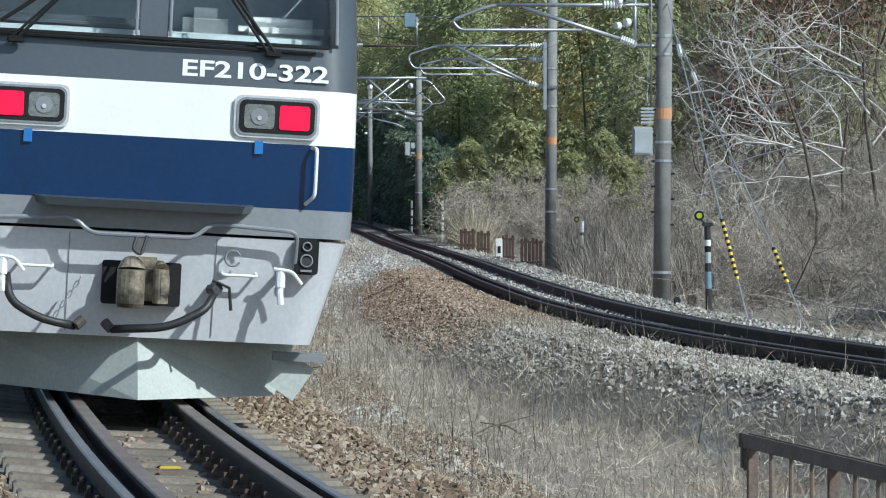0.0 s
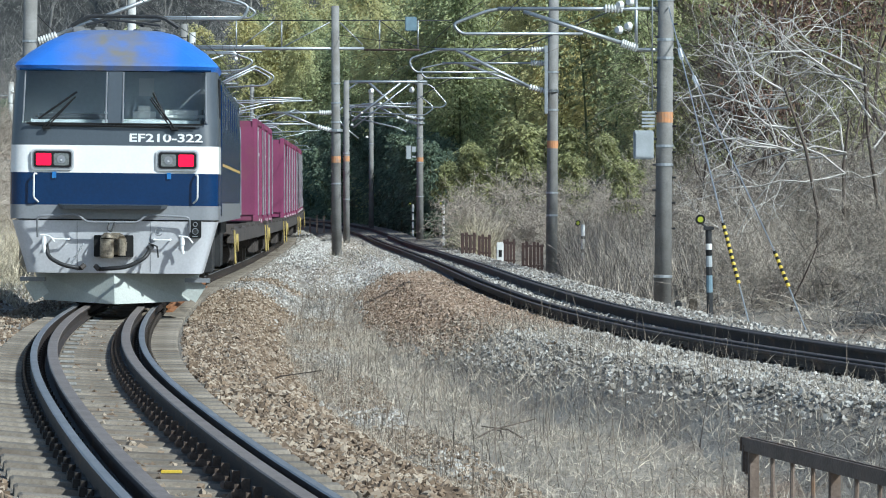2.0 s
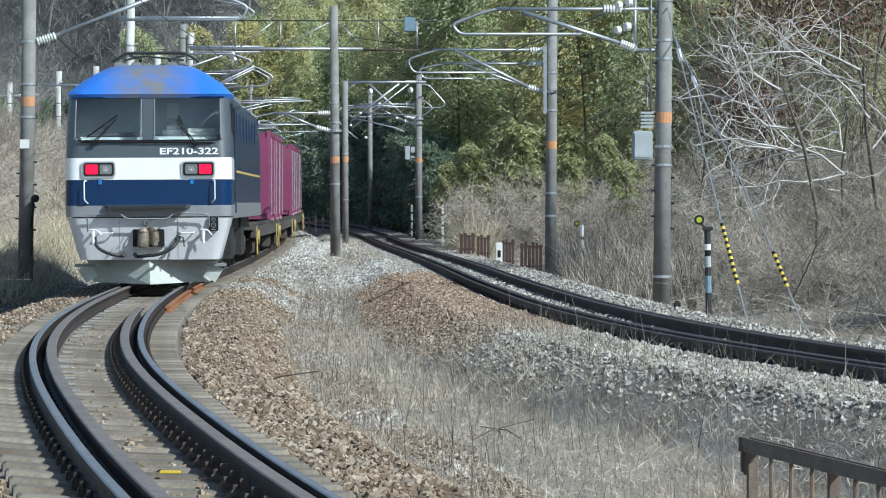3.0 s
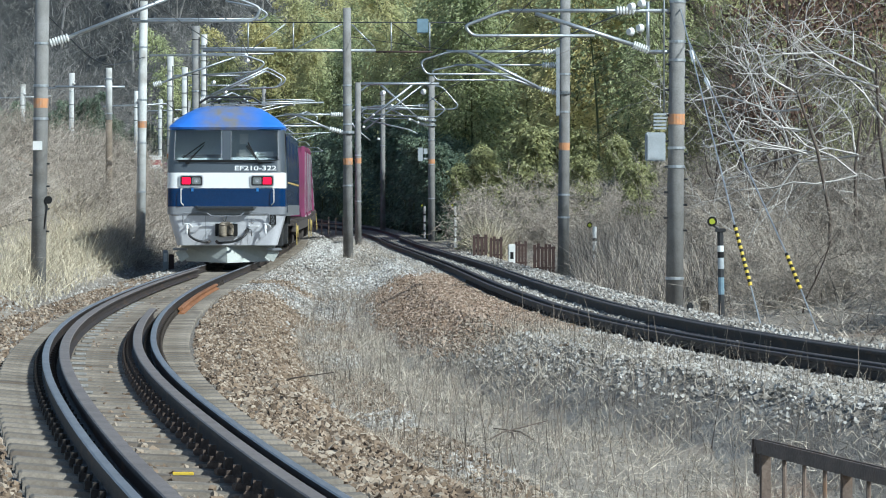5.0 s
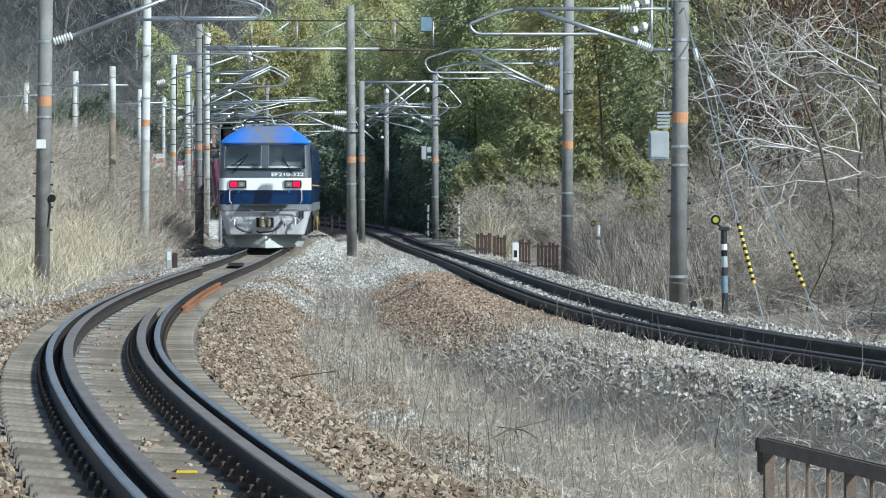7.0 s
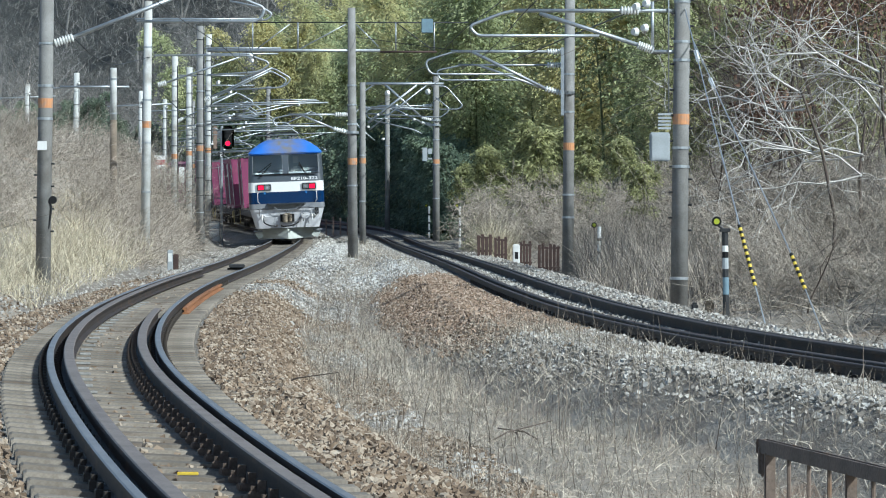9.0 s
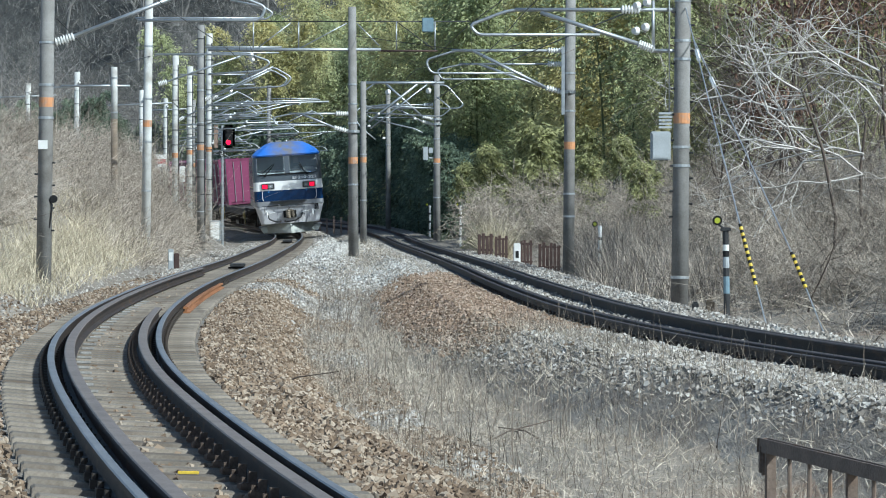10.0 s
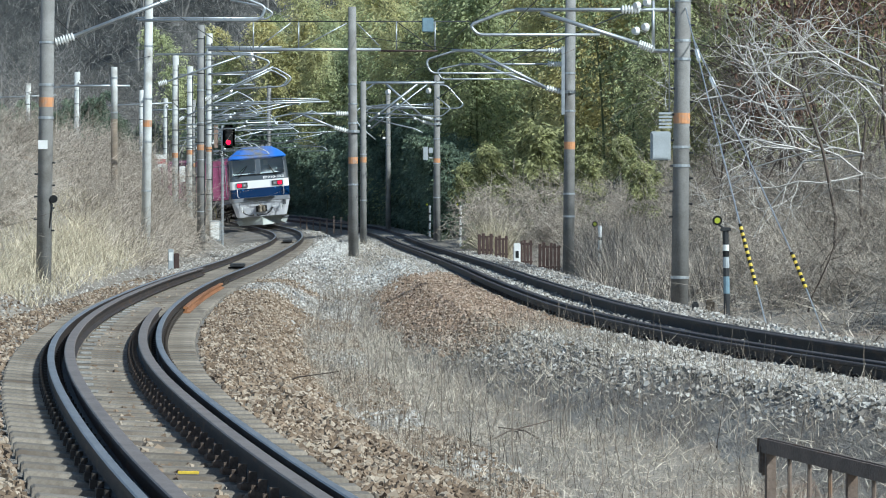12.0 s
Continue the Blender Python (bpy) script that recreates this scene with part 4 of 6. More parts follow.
def build_wires():
    for line, ys in (("left", np.arange(-30, 260, 4.0)), ("right", np.arange(-30, 260, 4.0))):
        zig = lambda y: 0.2 * math.sin(y / 11.0)
        lo = tubed([along(line, float(y), zig(y), 5.05) for y in ys], 0.008, 4)
        hi = tubed([along(line, float(y), zig(y) * 0.5, 5.75 + 0.25 * abs(math.sin(y / 12.0))) for y in ys], 0.009, 4)
        root = tagged(new("overhead_wires"), "thin dark overhead contact and carrier wires above the line", "wire")
        part("contact_wire", lo, M_DARK, root)
        part("carrier_wire", hi, M_DARK, root)
        for y in np.arange(20, 200, 8.0):
            y = float(y)
            part("dropper", tubed([along(line, y, zig(y), 5.05), along(line, y, zig(y) * 0.5, 5.75 + 0.25 * abs(math.sin(y / 12.0)))], 0.005, 4), M_DARK, root)
    for pts, r in (([(4.0, 68, 5.3), (2.6, 90, 5.4), (0.6, 112, 5.2), (-0.6, 148, 5.4)], 0.014), ([(-8.4, 77, 5.6), (-8.6, 92, 4.9), (-8.9, 110, 5.9)], 0.014), ([(-8.9, 110, 5.2), (-9.0, 130, 4.3), (-9.6, 150, 5.5)], 0.014),
                   ([(3.3, 96, 6.2), (1.5, 104, 5.7), (-2.7, 112, 6.6)], 0.01)):
        tagged(part("feeder_cable", tubed(rounded(pts, 12, 8), r, 5), M_DARK), "dark sagging feeder cable between poles", "cable")
    # guy wires with striped guards beside the near pole
    for a, g0, g1 in (((4.55, 68, 5.2), (4.6, 56, 1.19), (4.82, 55.7, 0.26)), ((4.7, 68, 4.6), (5.4, 56, 0.75), (5.59, 55.7, 0.21))):
        root = tagged(new("guy_wire"), "steel guy wire with yellow and black striped guard", "guy wire", "guy wires")
        g0, g1 = Vector(g0), Vector(g1)
        b = g1 + (g1 - g0).normalized() * 0.9
        part("wire", tubed([a, g0, b], 0.012, 5), M_GALV, root)
        n = 20 if g0.z > 1 else 12
        for k in range(n):
            part("stripe", tubed([g0.lerp(g1, k / n), g0.lerp(g1, (k + 1) / n)], 0.03, 8), M_YELLOW if k % 2 else M_BLACK, root)
        part("turnbuckle", tubed([Vector(a).lerp(Vector(b), 0.16), Vector(a).lerp(Vector(b), 0.19)], 0.04, 8), M_PORCELAIN, root)


# ---- line-side things ----
M_MARK = glow("yellow_green_reflector", (0.45, 0.5, 0.04), 0.0)
M_RED = glow("lit_red_signal", (1.0, 0.0, 0.03), 2.6)


def build_marker(x, y, z0, h, tilt=0.0):
    root = tagged(new("track_marker"), "slim marker post with a yellow-green round reflector", "marker", "marker posts")
    root.location = (x, y, z0)
    root.rotation_euler = (0, radians(tilt), 0)
    r = 0.055
    cuts = [(0, 0.3, M_DARK), (0.3, 0.58, M_BLUEGREY), (0.58, 0.72, M_DARK), (0.72, 0.9, M_GREYBOX), (0.9, 1.0, M_BLACK), (1.0, 1.1, M_WHITE), (1.1, 1.32, M_DARK)]
    for a, b, m in cuts:
        part("post_section", tubed([(0, 0, a * h / 1.45 - (0.1 if a == 0 else 0)), (0, 0, b * h / 1.45)], r, 10), m, root)
    part("cap", boxed(-0.09, 0.09, -0.07, 0.07, 1.32 * h / 1.45, 1.38 * h / 1.45, 0.01), M_DARK, root)
    d = part("reflector_disc", tubed([(-0.14, -0.04, h + 0.05), (-0.14, 0.0, h + 0.05)], 0.085, 16), M_BLACK, root)
    part("reflector", tubed([(-0.14, -0.048, h + 0.05), (-0.14, -0.03, h + 0.05)], 0.05, 14), M_MARK, d, "yellow-green reflector")
    part("bracket", tubed([(-0.14, -0.01, h), (0, 0, h * 0.93)], 0.02, 6), M_DARK, root)
    return root


def build_small_marker(x, y, z0, h):
    root = tagged(new("track_marker"), "thin white post with a small green reflector", "marker", "marker posts")
    root.location = (x, y, z0)
    part("post", tubed([(0, 0, -0.1), (0, 0, h)], 0.05, 8), M_WHITE, root)
    for k in range(3):
        part("ring", tubed([(0, 0, h * 0.25 * (k + 1) - 0.04), (0, 0, h * 0.25 * (k + 1) + 0.04)], 0.053, 8), M_DARK, root)
    part("reflector_disc", tubed([(-0.13, -0.04, h + 0.04), (-0.13, 0, h + 0.04)], 0.07, 12), M_BLACK, root)
    part("reflector", tubed([(-0.13, -0.048, h + 0.04), (-0.13, -0.03, h + 0.04)], 0.045, 12), M_MARK, root)
    return root


def build_signal():
    root = tagged(new("colour_light_signal"), "railway colour-light signal showing red on a slim mast", "signal")
    root.location = (-9.15, 150, -0.3)
    part("mast", tubed([(0, 0, -0.2), (0, 0, 4.9)], 0.055, 12), M_GALV, root)
    part("signal_head", boxed(0.02, 0.52, -0.16, 0.02, 3.95, 4.9, 0.09), M_BLACK, root, "black oval signal head")
    for z in (4.68, 4.43, 4.15):
        part("hood", tubed([(0.27, -0.3, z + 0.03), (0.27, -0.16, z + 0.03)], 0.13, 14), M_BLACK, root)
        part("lens", tubed([(0.27, -0.315, z + 0.03), (0.27, -0.29, z + 0.03)], 0.1, 14), M_RED if z < 4.2 else M_BLACK, root, "lit red lens" if z < 4.2 else "")
    part("rear_plate", boxed(-0.36, -0.18, 0.0, 0.06, 3.95, 4.9, 0.02), M_POST_RUST, root)
    part("blank_plate", boxed(-0.15, 0.1, -0.09, -0.07, 3.62, 3.84), M_DARK, root)
    for a in ((-0.06, 3.81, 0.03, 3.83), (0.01, 3.73, 0.03, 3.83), (-0.06, 3.72, 0.03, 3.74), (-0.06, 3.65, -0.04, 3.74), (-0.06, 3.64, 0.03, 3.66)):
        part("figure_stroke", boxed(a[0], a[2], -0.1, -0.088, a[1], a[3]), M_WHITE, root)
    for z in np.arange(0.4, 3.6, 0.3):
        part("rung", tubed([(-0.12, 0.1, float(z)), (0.12, 0.1, float(z))], 0.012, 6), M_GALV, root)
    cab = tagged(new("relay_box"), "pale grey line-side relay cabinet beside the signal", "cabinet")
    cab.location = (-9.45, 150, -0.3)
    part("body", boxed(-0.22, 0.22, -0.2, 0.2, 0.1, 0.95, 0.03), M_GREYBOX, cab)
    part("door", boxed(-0.19, 0.19, -0.215, -0.195, 0.16, 0.9, 0.01), M_WHITE, cab)
    part("plinth", boxed(-0.2, 0.2, -0.18, 0.18, -0.15, 0.1), M_CONCRETE, cab)


def build_fences():
    # iron railing close to the camera
    root = tagged(new("iron_railing"), "brown rusty iron railing with slim upright bars", "fence")
    a, b = Vector((1.36, 15.0, -1.0)), Vector((2.21, 10.6, -1.0))
    d = b - a
    up = lambda p, z: p + Vector((0, 0, z - p.z))
    part("top_rail", box(bmesh.new(), -0.021, 0.021, -0.1, d.length, -0.021, 0.021, 0.008, Matrix.Translation(up(a, 0.567)) @ d.to_track_quat("Y", "Z").to_matrix().to_4x4()), M_FENCE, root)
    part("lower_rail", box(bmesh.new(), -0.02, 0.02, 0, d.length, -0.02, 0.02, 0.005, Matrix.Translation(up(a, -0.5)) @ d.to_track_quat("Y", "Z").to_matrix().to_4x4()), M_FENCE, root)
    part("rail_end", boxed(1.32, 1.36, 15.05, 15.13, 0.44, 0.575, 0.012), M_FENCE, root)
    n = int(d.length / 0.275)
    for k in range(n + 1):
        p = a + d * (k / n)
        if k % 4 == 0:
            part("post", boxed(p.x - 0.022, p.x + 0.022, p.y - 0.022, p.y + 0.022, -1.1, 0.55, 0.005), M_FENCE, root)
        else:
            part("bar", tubed([up(p, -0.5), up(p, 0.55)], 0.009, 6), M_FENCE, root)
    for k in (0, 3):
        p = a + d * (k * 4 / n)
        part("bolt", tubed([(p.x, p.y - 0.028, 0.2), (p.x, p.y - 0.02, 0.2)], 0.01, 8), M_RUST, root)
    # low brown slatted barriers beside the right line
    for x, y, w, h in ((1.32, 112, 0.48, 0.7), (1.75, 108, 0.4, 0.74), (2.4, 104, 0.36, 0.82), (2.95, 100, 0.62, 0.86)):
        z0 = float(ground(x, y)) - 0.02
        g = tagged(new("slatted_barrier"), "low rusty brown slatted barrier beside the line", "fence", "slatted barriers")
        g.location = (x, y, z0)
        n = max(4, int(w / 0.1))
        for k in range(n):
            part("slat", boxed(-w / 2 + k * w / n, -w / 2 + (k + 0.8) * w / n, -0.02, 0.02, 0.0, h * (0.94 + 0.06 * math.sin(k * 2.3)), 0.004), M_RUSTBROWN, g)
        for z in (0.15, h * 0.8):
            part("rail", boxed(-w / 2, w / 2, 0.02, 0.05, z, z + 0.05), M_RUSTBROWN, g)
    z0 = float(ground(2.12, 103.6))
    cab = tagged(new("relay_box"), "small white line-side box beside brown barriers", "cabinet")
    cab.location = (2.12, 103.6, z0)
    part("body", boxed(-0.1, 0.1, -0.1, 0.1, 0.05, 0.62, 0.02), M_WHITE, cab)
    part("mark", boxed(-0.04, 0.05, -0.108, -0.098, 0.2, 0.4), M_BLACK, cab)
    part("foot", boxed(-0.08, 0.08, -0.08, 0.08, -0.05, 0.05), M_CONCRETE, cab)
    # far post fence on the curve
    fence = tagged(new("post_fence"), "row of thin rusty posts along the far curve", "fence")
    for k in range(9):
        y = 192 - 2.2 * k
        x = float(centre("left", y)) + 2.6 + 0.17 * k
        z0 = float(ground(x, y))
        part("post", boxed(x - 0.035, x + 0.035, y - 0.03, y + 0.03, z0 - 0.1, z0 + 0.85 + 0.1 * math.sin(k * 3.1)), M_POST_RUST if k != 8 else M_WHITE, fence)
    part("rail", tubed([(float(centre("left", y)) + 2.6 + 0.17 * k, y, 0.35) for k, y in ((0, 192), (4, 183.2), (8, 174.4))], 0.025, 6), M_POST_RUST, fence)


M_RUSTBROWN = material("rusty_brown_slats", (0.085, 0.05, 0.042), (0.05, 0.032, 0.028), 0.85, scale=5, fine=40)


def build_small():
    build_marker(4.87, 62, -0.36, 1.52, -1.0)
    for x, y, h in ((3.95, 91, 1.32), (0.73, 150, 1.7), (-0.6, 165, 1.5)):
        build_small_marker(x, y, float(ground(x, y)), h)
    for x, y, h, m in ((-7.15, 95, 0.55, M_GREYBOX), (-7.0, 95, 0.42, M_RUSTBROWN)):
        z0 = float(ground(x, y))
        o = tagged(new("trackside_post"), "short grey stub post in the ballast" if h > 0.5 else "short brown stub post in the ballast", "post")
        o.location = (x, y, z0)
        part("stub", boxed(-0.07, 0.07, -0.05, 0.05, -0.1, h, 0.015), m, o)
        part("top_plate", boxed(-0.05, 0.05, -0.058, -0.048, h * 0.45, h * 0.85), M_WHITE if h > 0.5 else m, o)
    for x, y, w, m in ((4.95, 67, 0.16, M_WOODPOLE), (4.72, 67.6, 0.12, M_DARK)):
        z0 = float(ground(x, y))
        o = tagged(new("stump"), "dark weathered wooden stump at the pole foot", "stump")
        o.location = (x, y, z0)
        part("block", boxed(-w / 2, w / 2, -w / 2, w / 2, -0.1, 0.3, 0.02), m, o)
        part("top", boxed(-w * 0.4, w * 0.4, -w * 0.4, w * 0.4, 0.295, 0.32, 0.01), m, o)
    # yellow strip and scraps lying between the rails
    p, r, a, u = axes_at("left", 21.9)
    q = p + r * 0.02 - u * 0.13
    ob = part("yellow_strip", boxed(q.x - 0.08, q.x + 0.05, q.y - 0.012, q.y + 0.012, q.z - 0.035, q.z - 0.015, 0.004), M_YELLOW)
    tagged(ob, "yellow plastic strip lying between the rails", "litter")
    for x, y, ang, ln in ((0.63, 35, 38, 0.95), (0.8, 35.1, 150, 0.5), (-1.55, 38.5, -20, 0.8), (0.72, 34.8, 100, 0.3)):
        z0 = float(ground(x, y)) + 0.04
        d = Vector((math.cos(radians(ang)), math.sin(radians(ang)), 0.25))
        bm = tubed([Vector((x, y, z0)) - d * ln * 0.4, Vector((x, y, z0 + 0.05)), Vector((x, y, z0)) + d * ln * 0.6], 0.012, 6, 0.005)
        tagged(part("fallen_branch", bm, M_BARK_DARK), "thin dark fallen branch lying in dry grass", "branch")


def build_striped_board():
    root = tagged(new("striped_board"), "white board with a red band on a slim post", "sign")
    root.location = (-14.85, 190, float(ground(-14.85, 190)))
    z = 3.5 - root.location.z
    part("post", tubed([(0, 0.05, -0.3), (0, 0.05, z + 0.3)], 0.04, 8), M_GALV, root)
    for name, a, b, m in (("white_panel", 0.12, 0.36, M_WHITE), ("red_band", -0.12, 0.12, M_REDPAINT), ("white_panel", -0.34, -0.12, M_WHITE)):
        part(name, boxed(-0.28, 0.3, -0.03, 0.03, z + a, z + b), m, root)


def build_beacon(y):
    p, r, a, u = axes_at("left", y)
    m = Matrix((r, a, u)).transposed().to_4x4()
    m.translation = p
    root = tagged(new("track_beacon"), "flat dark signalling beacon fixed between the rails", "beacon", "track beacons")
    root.matrix_basis = m
    part("housing", boxed(-0.17, 0.22, -0.3, 0.3, -0.12, -0.03, 0.02), M_DARK, root)
    part("bracket", boxed(-0.22, 0.27, -0.05, 0.05, -0.17, -0.12), M_CLIP, root)


M_REDPAINT = material("faded_red_paint", (0.5, 0.05, 0.07), (0.38, 0.04, 0.055), 0.6, scale=4, fine=40)
build_striped_board()
build_beacon(93.7)
build_beacon(144)
build_poles()
build_wires()
build_signal()
build_fences()
build_small()


# ---- trees ----
def grow(rng, start, direction, length, radius, depth, spread, lift, out, leaves, wiggle=0.25, kids=(2, 4), joints=0):
    """Limbs that fork: fills out with (from, to, radius, radius) and leaves with twig ends."""
    p, d = Vector(start), Vector(direction).normalized()
    n = joints or (4 if depth > 1 else 3)
    r = radius
    for k in range(n):
        d = (d + Vector(rng.normal(0, wiggle, 3)) + Vector((0, 0, lift))).normalized()
        q = p + d * (length / n)
        r2 = max(r * (0.9 if joints else 0.82), 0.004)
        out.append((p, q, r, r2))
        p, r = q, r2
        if depth > 0 and k >= (1 if depth > 2 else 0):
            for _ in range(rng.randint(kids[0] - 1, kids[1] - 1)):
                side = (d + Vector(rng.normal(0, spread, 3))).normalized()
                grow(rng, p, side, length * rng.uniform(0.5, 0.75), r * 0.6, depth - 1, spread, lift, out, leaves, wiggle, kids, joints)
    leaves.append((p, d))


def limbs_mesh(segs, sides=4):
    a = np.array([list(s[0]) for s in segs])
    b = np.array([list(s[1]) for s in segs])
    ra, rb = np.array([s[2] for s in segs]), np.array([s[3] for s in segs])
    d = b - a
    d /= np.linalg.norm(d, axis=1)[:, None] + 1e-9
    ref = np.where(np.abs(d[:, 2:3]) > 0.9, [[1.0, 0, 0]], [[0, 0, 1.0]])
    u = np.cross(d, ref)
    u /= np.linalg.norm(u, axis=1)[:, None]
    w = np.cross(d, u)
    v = []
    for c, r in ((a, ra), (b, rb)):
        for k in range(sides):
            t = 2 * math.pi * k / sides
            v.append(c + (u * math.cos(t) + w * math.sin(t)) * r[:, None])
    v = np.stack(v, 1).reshape(-1, 3)
    q = np.array([(k, (k + 1) % sides, sides + (k + 1) % sides, sides + k) for k in range(sides)])
    f = (q[None] + 2 * sides * np.arange(len(segs))[:, None, None]).reshape(-1, 4)
    return v, f.tolist()


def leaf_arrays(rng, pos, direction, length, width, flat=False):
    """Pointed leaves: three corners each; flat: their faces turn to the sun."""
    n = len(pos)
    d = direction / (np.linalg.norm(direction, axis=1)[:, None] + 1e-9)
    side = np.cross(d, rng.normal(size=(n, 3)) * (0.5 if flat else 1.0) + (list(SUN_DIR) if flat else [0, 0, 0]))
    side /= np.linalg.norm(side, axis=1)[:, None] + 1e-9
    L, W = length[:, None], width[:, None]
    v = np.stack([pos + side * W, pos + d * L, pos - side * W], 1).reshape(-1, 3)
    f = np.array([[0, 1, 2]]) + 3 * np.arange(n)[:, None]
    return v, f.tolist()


def bare_tree(seed, height, mat, label, spread=0.75, depth=4, lift=0.06, stems=1, r=0.07, name="bare_tree", wiggle=0.22):
    rng = np.random.RandomState(seed)
    out, ends = [], []
    for k in range(stems):
        lean_d = (rng.normal(0, 0.5 if stems > 1 else 0.15), rng.normal(0, 0.3), 1)
        grow(rng, (rng.normal(0, 0.1) * (stems > 1), rng.normal(0, 0.1) * (stems > 1), -0.2), lean_d, height * 0.6, r, depth, spread, lift, out, ends, wiggle)
    root = tagged(new(name), label, "tree", "bare trees")
    thick = [s for s in out if s[2] > r * 0.3]
    thin = [s for s in out if s[2] <= r * 0.3]
    v, f = limbs_mesh(thick, 6)
    from_arrays("trunk", v, f, mat, root, True)
    v, f = limbs_mesh(thin, 3)
    from_arrays("crown", v, f, mat, root)
    return root


def bamboo(seed, height, mat, n_leaf=21000, label="tall arching bamboo with dense olive-green leaves", low=0.12, leaf=0.17):
    rng = np.random.RandomState(seed)
    root = tagged(new("bamboo"), label, "bamboo", "bamboo grove")
    culms, pos, dirs = [], [], []
    for k in range(4):
        a = rng.uniform(0, 6.28)
        bend = Vector((math.cos(a), math.sin(a), 0)) * rng.uniform(0.12, 0.3)
        base = Vector((rng.normal(0, 0.5), rng.normal(0, 0.5), -0.3))
        h = height * rng.uniform(0.8, 1.05)
        pts = []
        for i in range(9):
            s = i / 8
            pts.append(base + Vector((0, 0, h * (s - 0.12 * s**3))) + bend * h * s**2.4)
        part("culm", tubed(pts, 0.05, 5, 0.008), M_CULM, root)
        for _ in range(n_leaf // 4 // 48):
            s = low + (1 - low) * rng.uniform(0, 1) ** 0.75
            i = min(int(s * 8), 7)
            c = pts[i].lerp(pts[i + 1], s * 8 - i)
            b = rng.uniform(0, 6.28)
            reach = (1.9 * (1 - 0.9 * abs(s - 0.45)) + 0.1) * rng.uniform(0.5, 1.0) * height / 12.5
            out_d = Vector((math.cos(b), math.sin(b), 0.35))
            tip = c + out_d * reach
            culms.append((c, tip, 0.012, 0.004))
            for _ in range(48):
                u = rng.uniform(0.3, 1.1)
                q = c + out_d * (reach * u) - Vector((0, 0, 0.75 * reach * u * u)) + Vector(rng.normal(0, 0.09 + 0.05 * reach, 3))
                pos.append(q)
                dirs.append((math.cos(b) * 0.9 + rng.normal(0, 0.5), math.sin(b) * 0.9 + rng.normal(0, 0.5), -0.6 + rng.normal(0, 0.4)))
    v, f = limbs_mesh(culms, 4)
    tagged(from_arrays("branch", v, f, M_CULM, root), kind="stuff")
    n = len(pos)
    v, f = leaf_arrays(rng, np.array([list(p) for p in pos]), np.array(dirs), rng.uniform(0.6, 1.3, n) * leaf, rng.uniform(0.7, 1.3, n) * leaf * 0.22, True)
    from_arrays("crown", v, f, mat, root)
    return root


def plant(ob, first, x, y, turn, size, dz=0.0):
    m = pose(x, y, float(ground(x, y)) + dz, 0, 0, turn)
    if first:
        ob.scale = (size, size, size)
        ob.matrix_basis = m @ Matrix.Diagonal((size, size, size, 1))
        return ob
    c = copy_thing(ob, m)
    c.scale = (size, size, size)
    return c


